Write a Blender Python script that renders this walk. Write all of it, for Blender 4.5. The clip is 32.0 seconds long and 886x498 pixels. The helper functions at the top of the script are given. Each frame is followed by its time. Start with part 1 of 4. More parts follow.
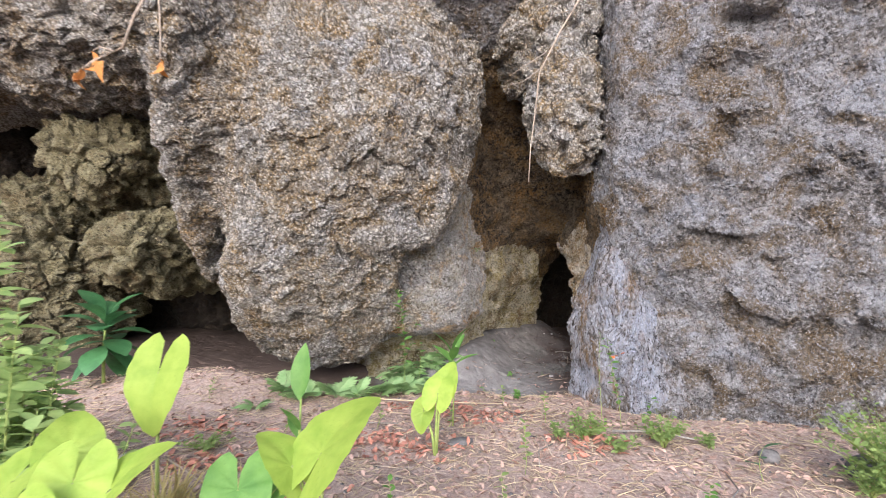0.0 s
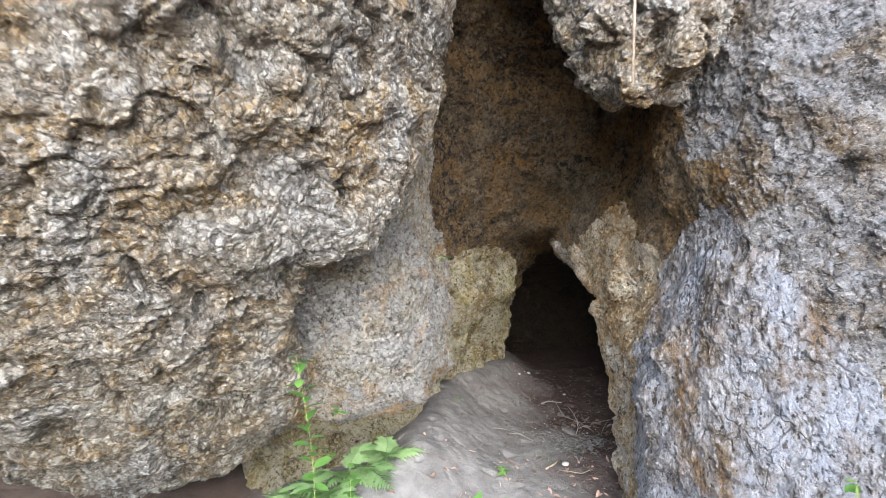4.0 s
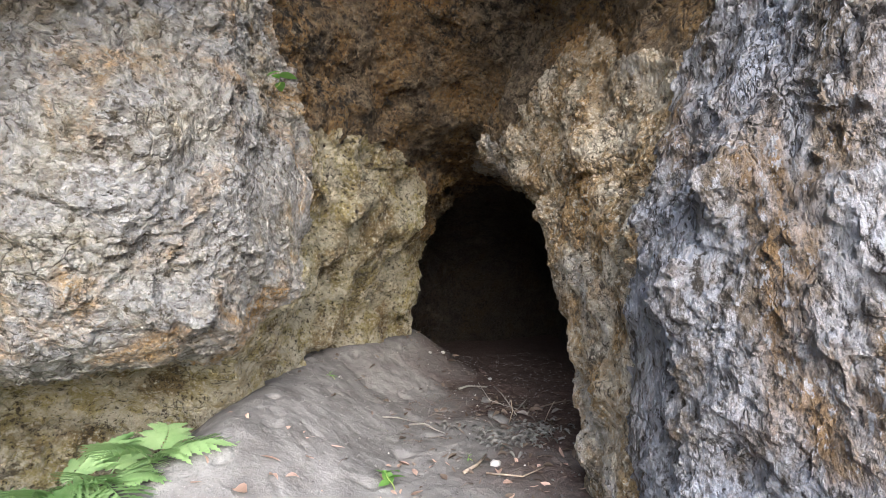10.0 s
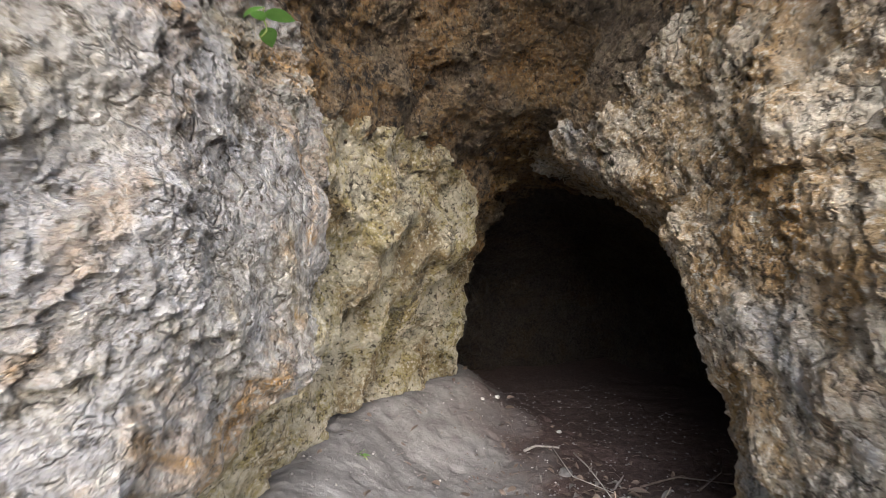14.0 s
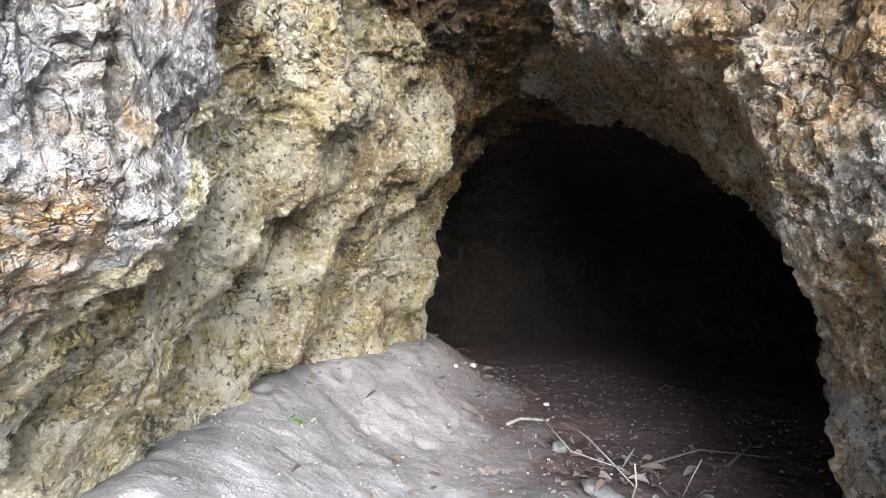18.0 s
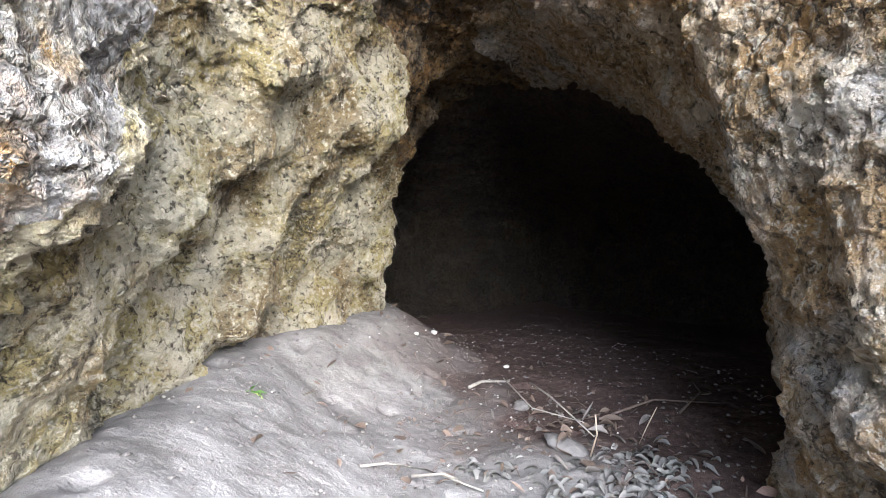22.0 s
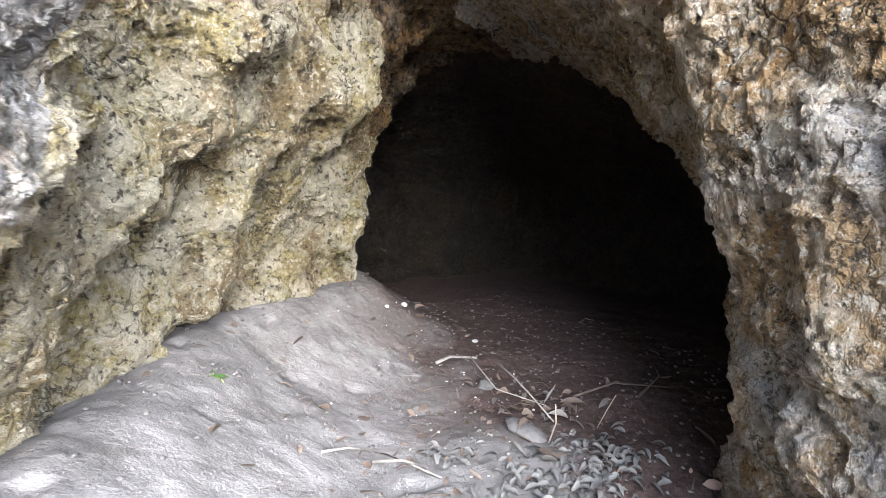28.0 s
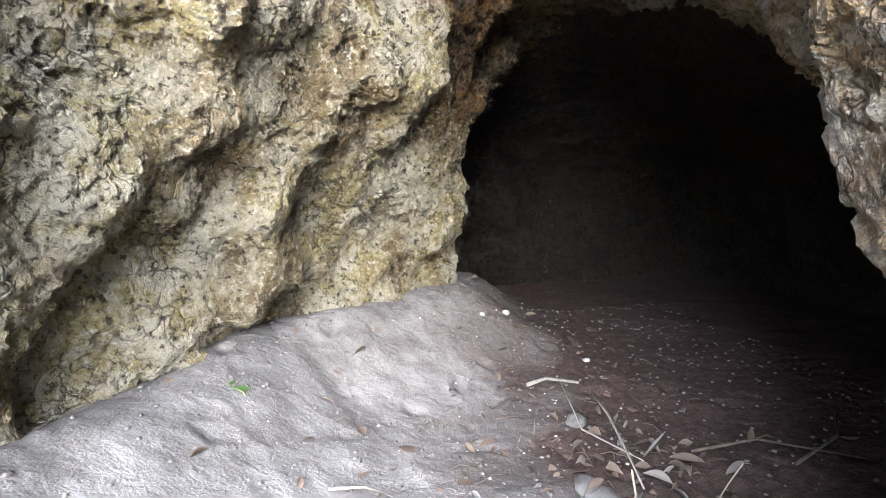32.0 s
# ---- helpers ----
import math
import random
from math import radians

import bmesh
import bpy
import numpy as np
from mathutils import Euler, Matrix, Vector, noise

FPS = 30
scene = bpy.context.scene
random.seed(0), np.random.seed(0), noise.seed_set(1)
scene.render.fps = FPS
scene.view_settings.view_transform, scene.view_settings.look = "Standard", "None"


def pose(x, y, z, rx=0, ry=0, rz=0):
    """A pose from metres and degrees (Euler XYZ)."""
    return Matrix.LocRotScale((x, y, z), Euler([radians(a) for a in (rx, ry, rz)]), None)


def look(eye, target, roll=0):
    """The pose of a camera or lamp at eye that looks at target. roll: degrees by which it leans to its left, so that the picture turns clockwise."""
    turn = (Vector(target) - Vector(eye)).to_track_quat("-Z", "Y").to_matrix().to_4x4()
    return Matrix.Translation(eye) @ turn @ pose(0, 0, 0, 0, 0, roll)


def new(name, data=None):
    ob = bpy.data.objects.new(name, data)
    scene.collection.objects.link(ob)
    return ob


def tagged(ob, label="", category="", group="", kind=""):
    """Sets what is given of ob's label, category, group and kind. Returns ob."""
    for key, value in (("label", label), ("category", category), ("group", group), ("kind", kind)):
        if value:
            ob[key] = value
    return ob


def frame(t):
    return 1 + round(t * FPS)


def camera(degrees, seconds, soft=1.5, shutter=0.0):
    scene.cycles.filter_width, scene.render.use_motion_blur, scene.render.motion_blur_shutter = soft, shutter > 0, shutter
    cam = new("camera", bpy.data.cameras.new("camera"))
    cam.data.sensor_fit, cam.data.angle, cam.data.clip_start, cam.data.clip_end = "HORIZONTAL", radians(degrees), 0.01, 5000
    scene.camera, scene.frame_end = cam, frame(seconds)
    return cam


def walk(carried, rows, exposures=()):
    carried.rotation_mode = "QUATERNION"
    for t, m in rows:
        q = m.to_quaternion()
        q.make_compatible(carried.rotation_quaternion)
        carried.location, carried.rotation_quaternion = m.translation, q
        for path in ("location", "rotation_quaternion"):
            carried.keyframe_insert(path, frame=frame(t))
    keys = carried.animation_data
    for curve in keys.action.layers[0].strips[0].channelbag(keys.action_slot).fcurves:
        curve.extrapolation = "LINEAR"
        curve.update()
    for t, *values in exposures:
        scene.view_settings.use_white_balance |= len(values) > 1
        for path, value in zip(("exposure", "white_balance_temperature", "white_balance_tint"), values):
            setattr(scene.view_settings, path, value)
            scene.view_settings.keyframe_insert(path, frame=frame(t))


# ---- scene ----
cam = camera(82.8, 32.0, 0.6, 0.4)
METRES, EYE, TILT, LEAN, TURN = 9.2, 1.65, 0.0, 0.0, 0.0
ROWS = [
    (0.0, 0.0, 0.0, 0.0, -0.0, 0.0, 0.0),
    (0.5, 0.001, 0.0464, -0.0041, -1.99, 0.11, 0.2),
    (1.0, 0.0009, 0.0806, -0.0011, -2.59, 0.74, 0.36),
    (1.5, -0.0089, 0.1316, -0.0002, -3.07, 1.61, 0.94),
    (2.0, -0.0118, 0.1691, -0.0008, -4.86, 2.34, 1.55),
    (2.5, -0.0103, 0.2177, -0.0016, -6.72, 3.31, 1.69),
    (4.5, -0.0295, 0.3784, 0.0078, -13.6, -0.6, 0.9),
    (5.0, -0.0228, 0.4184, -0.0006, -17.66, 0.18, 0.24),
    (5.5, -0.0103, 0.4581, 0.0021, -19.8, 0.76, 0.34),
    (6.0, 0.0171, 0.4841, -0.0026, -19.11, -0.65, -0.16),
    (6.5, 0.0374, 0.5018, -0.0037, -18.81, -4.57, -0.69),
    (7.0, 0.0373, 0.5162, -0.0068, -18.02, -3.68, -0.88),
    (7.5, 0.0455, 0.5271, -0.0414, -16.88, -2.57, -0.73),
    (8.0, 0.0479, 0.5221, -0.0817, -16.25, 1.07, 0.09),
    (8.5, 0.0459, 0.5155, -0.0845, -16.71, 2.59, 0.38),
    (9.0, 0.0456, 0.5165, -0.0876, -17.93, 2.73, 0.47),
    (9.5, 0.0447, 0.5175, -0.0896, -18.79, 2.64, 0.63),
    (10.0, 0.0444, 0.518, -0.0898, -19.51, 2.79, 0.7),
    (10.5, 0.0445, 0.5177, -0.0897, -20.17, 2.95, 0.77),
    (11.0, 0.0452, 0.517, -0.0895, -20.74, 3.18, 0.97),
    (11.5, 0.0458, 0.5161, -0.0895, -20.94, 3.65, 1.23),
    (12.0, 0.0447, 0.5159, -0.0888, -20.82, 4.47, 1.14),
    (12.5, 0.0378, 0.5263, -0.086, -20.07, 4.51, 1.39),
    (13.0, 0.0337, 0.5418, -0.0834, -17.86, 3.84, 1.63),
    (13.5, 0.0506, 0.5788, -0.0764, -15.73, 3.7, 1.86),
    (15.5, 0.0622, 0.6846, -0.0605, -22.51, 0.97, 2.25),
    (16.0, 0.074, 0.6898, -0.1071, -22.66, 1.21, 1.84),
    (16.5, 0.0749, 0.6874, -0.1087, -22.77, 1.45, 1.11),
    (17.0, 0.0732, 0.6848, -0.1076, -21.82, 1.88, 0.48),
    (17.5, 0.0736, 0.6834, -0.1074, -20.54, 2.47, 0.79),
    (18.0, 0.0767, 0.6829, -0.1066, -20.06, 2.88, 1.4),
    (18.5, 0.0783, 0.6823, -0.1067, -20.28, 2.6, 2.02),
    (19.0, 0.0776, 0.6824, -0.1078, -21.09, 1.92, 2.41),
    (19.5, 0.078, 0.6833, -0.1092, -22.4, 1.12, 2.93),
    (20.0, 0.0782, 0.6836, -0.11, -23.81, 0.62, 3.32),
    (20.5, 0.0782, 0.6837, -0.1096, -24.58, 0.56, 3.42),
    (21.0, 0.078, 0.6838, -0.1094, -25.19, 0.48, 3.4),
    (21.5, 0.0776, 0.6846, -0.1094, -25.16, 0.33, 3.34),
    (22.0, 0.076, 0.6874, -0.1112, -25.2, -0.27, 3.12),
    (22.5, 0.0748, 0.6899, -0.1137, -26.01, -1.18, 2.88),
    (23.0, 0.075, 0.6908, -0.115, -26.72, -1.58, 2.72),
    (23.5, 0.0752, 0.689, -0.1135, -27.33, -1.59, 2.73),
    (24.0, 0.0761, 0.6872, -0.1122, -27.89, -1.58, 2.91),
    (24.5, 0.0776, 0.6857, -0.1113, -28.46, -1.51, 3.18),
    (25.0, 0.0788, 0.6847, -0.1108, -29.03, -1.46, 3.37),
    (25.5, 0.0798, 0.6844, -0.1109, -29.57, -1.37, 3.53),
    (27.5, 0.0702, 0.6898, -0.1034, -30.82, -5.41, 1.86),
    (28.0, 0.0819, 0.6895, -0.0988, -27.56, -5.47, 1.04),
    (28.5, 0.1146, 0.6962, -0.1009, -22.07, -5.93, 0.53),
    (29.0, 0.1336, 0.7034, -0.104, -18.91, -6.42, 0.35),
    (29.5, 0.1396, 0.7072, -0.1039, -16.39, -6.66, 1.05),
    (30.0, 0.1413, 0.7088, -0.104, -14.25, -7.01, 1.77),
    (30.5, 0.1423, 0.7095, -0.1049, -12.73, -7.33, 2.32),
    (31.0, 0.1427, 0.7121, -0.1048, -11.21, -7.0, 2.8),
    (31.5, 0.1419, 0.7122, -0.1036, -8.73, -6.11, 3.16),
    (32.0, 0.1404, 0.7124, -0.1034, -8.02, -4.84, 3.0),
]
walk(cam, [(t, pose(0, 0, EYE, TILT, LEAN, TURN) @ pose(METRES * x, METRES * y, METRES * z, 90 + pitch, roll, yaw)) for t, x, y, z, yaw, pitch, roll in ROWS],
     [(0.0, 1.25, 5780, 15), (2.5, 1.55, 5600, 10), (5.0, 1.85, 5680, 8), (8.0, 1.87, 5750, 10), (12.0, 1.88, 5820, 11), (13.5, 1.9, 5850, 12), (16.0, 2.93, 5380, 11), (26.0, 2.93, 5380, 11), (32.0, 3.0, 5300, 11)])


# ---- light ----
world = bpy.data.worlds.new("sky")
scene.world = world
world.use_nodes = True
wn = world.node_tree
sky = wn.nodes.new("ShaderNodeTexSky")
sky.sky_type = "NISHITA"
sky.sun_disc = False
SUN_ELEV, SUN_AZ = radians(26), radians(189)      # sun behind thin cloud at the walker's back, facing the cliff
sky.sun_elevation, sky.sun_rotation = SUN_ELEV, SUN_AZ
sky.air_density, sky.dust_density, sky.ozone_density = 1.0, 3.0, 1.0
wn.nodes["Background"].inputs["Strength"].default_value = 0.15
wn.links.new(sky.outputs[0], wn.nodes["Background"].inputs["Color"])
sun = new("sun", bpy.data.lights.new("sun", "SUN"))
sun.data.energy, sun.data.angle, sun.data.color = 2.9, radians(62), (1.0, 0.975, 0.93)
sun_dir = Vector((math.sin(SUN_AZ) * math.cos(SUN_ELEV), math.cos(SUN_AZ) * math.cos(SUN_ELEV), math.sin(SUN_ELEV)))
sun.matrix_basis = look(sun_dir * 40, (0, 0, 0))


# ---- number noise ----
_perm = np.random.RandomState(7).permutation(256).astype(np.int32)
_perm = np.concatenate([_perm, _perm, _perm])
_grad = np.random.RandomState(8).normal(size=(256, 3))
_grad /= np.linalg.norm(_grad, axis=1)[:, None]
_cell = np.random.RandomState(9).rand(256, 3)


def _hash(i, j, k):
    return _perm[_perm[_perm[i & 255] + (j & 255)] + (k & 255)]


def perlin(p, scale=1.0, shift=0.0):
    q = p / scale + shift
    b = np.floor(q)
    f = q - b
    b = b.astype(np.int32)
    u = f * f * f * (f * (f * 6 - 15) + 10)
    out = 0
    for dx in (0, 1):
        wx = u[:, 0] if dx else 1 - u[:, 0]
        for dy in (0, 1):
            wy = u[:, 1] if dy else 1 - u[:, 1]
            for dz in (0, 1):
                wz = u[:, 2] if dz else 1 - u[:, 2]
                g = _grad[_hash(b[:, 0] + dx, b[:, 1] + dy, b[:, 2] + dz)]
                v = g[:, 0] * (f[:, 0] - dx) + g[:, 1] * (f[:, 1] - dy) + g[:, 2] * (f[:, 2] - dz)
                out = out + wx * wy * wz * v
    return out * 1.6


def fbm(p, scale, octaves=3, shift=0.0, gain=0.5):
    total, amp = 0, 1.0
    for o in range(octaves):
        total = total + amp * perlin(p, scale / 2 ** o, shift + 17.3 * o)
        amp *= gain
    return total


def worley(p, scale, shift=0.0):
    """Nearest and second nearest distance to scattered cell points, in cells; the cell's number, and the way to its point."""
    q = p / scale + shift
    b = np.floor(q - 0.5).astype(np.int32)
    n = len(q)
    f1, f2, cid, way = np.full(n, 9.0), np.full(n, 9.0), np.zeros(n, np.int32), np.zeros((n, 3))
    for dx in (0, 1):
        for dy in (0, 1):
            for dz in (0, 1):
                c = b + np.array((dx, dy, dz), np.int32)
                h = _hash(c[:, 0], c[:, 1], c[:, 2])
                to = c + 0.15 + 0.7 * _cell[h] - q
                d = (to ** 2).sum(1)
                near = d < f1
                f2 = np.where(near, f1, np.minimum(f2, d))
                cid[near], way[near], f1[near] = h[near], to[near], d[near]
    return np.sqrt(f1), np.sqrt(f2), cid, way


def facets(p, scale, shift=0.0, tilt=1.0, step=0.5, crack=0.0, fade=0.0):
    """Broken faces: every cell of the rock gets a plane of its own, tilted and set in or out, in units of the cell size."""
    f1, f2, cid, way = worley(p, scale, shift)
    out = tilt * (way * _grad[cid]).sum(1) + step * (_cell[cid, 0] - 0.5)
    if fade:
        out = out * np.clip((f2 - f1) / fade, 0, 1)
    if crack:
        out = out - crack * np.clip(1 - (f2 - f1) / 0.12, 0, 1)
    return out * scale


# ---- solid rock from rounded masses ----
def ell(c, r, rz=0.0, ry=0.0, shear=(0.0, 0.0), power=2.0):
    """An egg of rock: centre, half sizes, turn about z and y, lean in x and y with height; power above 2 makes it blockier."""
    turn = np.array(Euler((0, radians(ry), radians(rz))).to_matrix().transposed())
    c, r = np.array(c, float), np.array(r, float)

    def field(p):
        q = p - c
        if any(shear):
            q = q - np.stack([shear[0] * q[:, 2], shear[1] * q[:, 2], 0 * q[:, 2]], 1)
        q = np.abs(q @ turn.T) / r
        k = (q ** power).sum(1) ** (1 / power)
        k1 = np.sqrt(((q / r) ** 2).sum(1)) + 1e-6
        return k * (k - 1) / k1
    return field


def join(fields, k=0.15):
    def field(p):
        d = fields[0](p)
        for f in fields[1:]:
            e = f(p)
            h = np.clip(0.5 + 0.5 * (e - d) / k, 0, 1)
            d = e * (1 - h) + d * h - k * h * (1 - h)
        return d
    return field


def carve(solid, hollow, k=0.1):
    def field(p):
        d, e = solid(p), -hollow(p)
        h = np.clip(0.5 - 0.5 * (e - d) / k, 0, 1)
        return e * (1 - h) + d * h + k * h * (1 - h)
    return field


def lattice(lo, hi, h):
    lo, hi = np.array(lo, float), np.array(hi, float)
    n = np.ceil((hi - lo) / h).astype(int) + 1
    ax = [lo[i] + h * np.arange(n[i]) for i in range(3)]
    return n, np.stack(np.meshgrid(*ax, indexing="ij"), -1).reshape(-1, 3)


def soften(v):
    """Rounds a field on a lattice by a cell."""
    for axis in range(3):
        w = np.moveaxis(v, axis, 0)
        w = np.concatenate([w[:1], 0.25 * (w[:-2] + w[2:]) + 0.5 * w[1:-1], w[-1:]])
        v = np.moveaxis(w, 0, axis)
    return v


def read(v, lo, h):
    """A field that reads a lattice of values, blended between its points."""
    v = np.ascontiguousarray(v)
    flat, (_, ny, nz) = v.ravel(), v.shape
    top = np.array(v.shape) - 1.001

    def field(p):
        q = np.clip((p - lo) / h, 0, top)
        b = q.astype(np.int64)
        f = q - b
        at, out = (b[:, 0] * ny + b[:, 1]) * nz + b[:, 2], 0
        for dx in (0, 1):
            for dy in (0, 1):
                for dz in (0, 1):
                    w = (f[:, 0] if dx else 1 - f[:, 0]) * (f[:, 1] if dy else 1 - f[:, 1]) * (f[:, 2] if dz else 1 - f[:, 2])
                    out = out + w * flat[at + (dx * ny + dy) * nz + dz]
        return out
    return field


def nets(field, lo, hi, h, v=None):
    """Surface nets: the skin of field() < 0 in a box, in quads of about h."""
    lo, hi = np.array(lo, float), np.array(hi, float)
    if v is None:
        n, g = lattice(lo, hi, h)
        v = field(g).reshape(n)
    n = np.array(v.shape)
    inside = v < 0
    m = n - 1
    tot, cnt = np.zeros((*m, 3)), np.zeros(m)
    corner = [(a, b, c) for a in (0, 1) for b in (0, 1) for c in (0, 1)]
    cut = lambda a, o: a[o[0]:o[0] + m[0], o[1]:o[1] + m[1], o[2]:o[2] + m[2]]
    for o in corner:
        for axis in range(3):
            if o[axis]:
                continue
            e = list(o)
            e[axis] = 1
            va, vb = cut(v, o), cut(v, e)
            cross = (va < 0) != (vb < 0)
            t = np.where(cross, va / np.where(cross, va - vb, 1), 0)
            for k in range(3):
                tot[..., k] += cross * (o[k] + (t if k == axis else 0))
            cnt += cross
    live = cnt > 0
    index = np.full(m, -1)
    index[live] = np.arange(live.sum())
    cells = np.argwhere(live)
    verts = lo + h * (cells + tot[live] / cnt[live][:, None])
    quads = []
    for axis in range(3):
        u, w = (axis + 1) % 3, (axis + 2) % 3
        sl = [slice(1, -1)] * 3
        sl[axis] = slice(0, -1)
        sb = list(sl)
        sb[axis] = slice(1, None)
        a, b = inside[tuple(sl)], inside[tuple(sb)]
        for flip in (False, True):
            at = np.argwhere((a & ~b) if not flip else (~a & b))
            if not len(at):
                continue
            at[:, u] += 1
            at[:, w] += 1
            q = []
            for du, dw in ((-1, -1), (0, -1), (0, 0), (-1, 0)):
                c = at.copy()
                c[:, u] += du
                c[:, w] += dw
                q.append(index[c[:, 0], c[:, 1], c[:, 2]])
            q = np.stack(q, 1)
            quads.append(q[:, ::-1] if flip else q)
    return verts, np.concatenate(quads)


def split(verts, quads):
    """Each quad into four."""
    e = np.sort(np.stack([quads, np.roll(quads, -1, 1)], -1).reshape(-1, 2), 1)
    key, back = np.unique(e[:, 0].astype(np.int64) * len(verts) + e[:, 1], return_inverse=True)
    a, b = key // len(verts), key % len(verts)
    mid = back.reshape(-1, 4) + len(verts)
    centre = np.arange(len(quads)) + len(verts) + len(key)
    verts = np.concatenate([verts, (verts[a] + verts[b]) / 2, verts[quads].mean(1)])
    out = [np.stack([quads[:, i], mid[:, i], centre, mid[:, i - 1]], 1) for i in range(4)]
    return verts, np.concatenate(out)


def slope(field, p, e=0.01):
    g = np.zeros_like(p)
    for s in ((1, -1, -1), (-1, -1, 1), (-1, 1, -1), (1, 1, 1)):
        s = np.array(s, float)
        g += field(p + e * s)[:, None] * s
    return g / (4 * e)


def mesh_of(name, verts, quads, material, smooth=True):
    me = bpy.data.meshes.new(name)
    n = quads.shape[1]
    me.vertices.add(len(verts))
    me.vertices.foreach_set("co", verts.astype(np.float32).ravel())
    me.loops.add(quads.size)
    me.loops.foreach_set("vertex_index", quads.astype(np.int32).ravel())
    me.polygons.add(len(quads))
    me.polygons.foreach_set("loop_start", np.arange(0, quads.size, n, dtype=np.int32))
    me.update(calc_edges=True)
    me.polygons.foreach_set("use_smooth", np.full(len(quads), smooth))
    me.materials.append(material)
    me.update()
    return me


def plates(v, riser=0.22):
    """Turns a smooth height into flat treads with steep, broken risers."""
    b = np.floor(v)
    return b + np.clip((v - b - 1 + riser) / riser, 0, 1) + 0.25 * (v - b - 0.5)


def lumps(p, block=1.0, pits=1.0, seed=0.0):
    """Weathering at arm's length: swells, broken blocks with cracks between them, and hollows."""
    low = np.stack([perlin(p, 0.3, seed + 3), perlin(p, 0.3, seed + 31), perlin(p, 0.3, seed + 57)], 1)
    warp = p + 0.07 * low
    out = 0.11 * perlin(p, 0.9, seed) + facets(warp * (1, 1, 1.15), 0.5, seed, 0.26, 0.20, 0.0, 0.25) - 0.02
    deep = np.clip(1.6 * perlin(p, 0.45, seed + 21) + 0.35, 0, 1)
    f1, f2, cid, way = worley(warp * (1, 1, 1.3), 0.24, seed + 2)
    cell = 0.20 * (way * _grad[cid]).sum(1) + 0.16 * (_cell[cid, 0] - 0.5)
    out = out + 0.30 * cell * np.clip((f2 - f1) / 0.12, 0, 1) - deep * 0.07 * np.clip(1 - (f2 - f1) / 0.14, 0, 1)
    out = out + 0.05 * perlin(warp, 0.2, seed + 51)
    hole = np.clip(perlin(warp, 0.15, seed + 40) - 0.36, 0, 1) * np.clip(perlin(p, 0.7, seed + 44) + 0.7, 0, 1)
    return block * out - 0.40 * pits * hole


def skin(p, grain=1.0, pits=1.0, seed=0.0):
    """Weathering at hand's width and less: flaking plates, sharp grains and pits."""
    low = np.stack([perlin(p, 0.3, seed + 3), perlin(p, 0.3, seed + 31), perlin(p, 0.3, seed + 57)], 1)
    tiny = np.stack([perlin(p, 0.045, seed + 3), perlin(p, 0.045, seed + 31), perlin(p, 0.045, seed + 57)], 1)
    warp = p + 0.07 * low + 0.012 * tiny
    deep = np.clip(1.6 * perlin(p, 0.45, seed + 21) + 0.35, 0, 1)
    rough = 0.55 + 0.9 * np.clip(perlin(p, 0.5, seed + 33) + 0.5, 0, 1)
    out = 0.013 * plates(1.5 * (perlin(warp, 0.26, seed + 7) + 0.5 * perlin(warp, 0.11, seed + 8) + 0.22 * perlin(p, 0.05, seed + 10)), 0.3)
    out = out + rough * 0.009 * plates(1.5 * (perlin(warp, 0.10, seed + 17) + 0.5 * perlin(p, 0.042, seed + 18)), 0.35)
    f1, f2, cid, way = worley(warp, 0.085, seed + 15)
    cell = 0.20 * (way * _grad[cid]).sum(1) + 0.12 * (_cell[cid, 0] - 0.5)
    out = out + rough * 0.085 * cell - deep * 0.014 * np.clip(1 - (f2 - f1) / 0.16, 0, 1)
    out = out + rough * facets(warp, 0.036, seed + 25, 0.22, 0.16, 0.10)
    out = out + rough * 0.005 * (0.55 - 2.2 * np.abs(perlin(p, 0.045, seed + 35)))
    small = np.clip(perlin(p, 0.05, seed + 60) - 0.34, 0, 1) * np.clip(perlin(p, 0.4, seed + 64) + 0.6, 0, 1)
    return grain * out - 0.07 * pits * small


def crag(p, grain=1.0, block=1.0, pits=1.0, seed=0.0):
    """How far weathering moves each point of a rock face."""
    return lumps(p, block, pits, seed) + skin(p, grain, pits, seed)


def rock(name, field, lo, hi, material, h=0.08, levels=2, grain=1.0, block=1.0, pits=1.0, seed=0.0):
    verts, quads = nets(field, lo, hi, h)
    for _ in range(levels):
        verts, quads = split(verts, quads)
        d = field(verts)
        g = slope(field, verts)
        verts = verts - np.clip(d, -0.1, 0.1)[:, None] * g / ((g ** 2).sum(1)[:, None] + 1e-6)
    g = slope(field, verts)
    g /= np.linalg.norm(g, axis=1)[:, None] + 1e-9
    out = crag(verts, grain, block, pits, seed)
    side = np.stack([perlin(verts, 0.16, seed + 71), perlin(verts, 0.16, seed + 83), perlin(verts, 0.16, seed + 97)], 1)
    verts = verts + out[:, None] * g + 0.018 * grain * side
    return new(name, mesh_of(name, verts, quads, material, False))


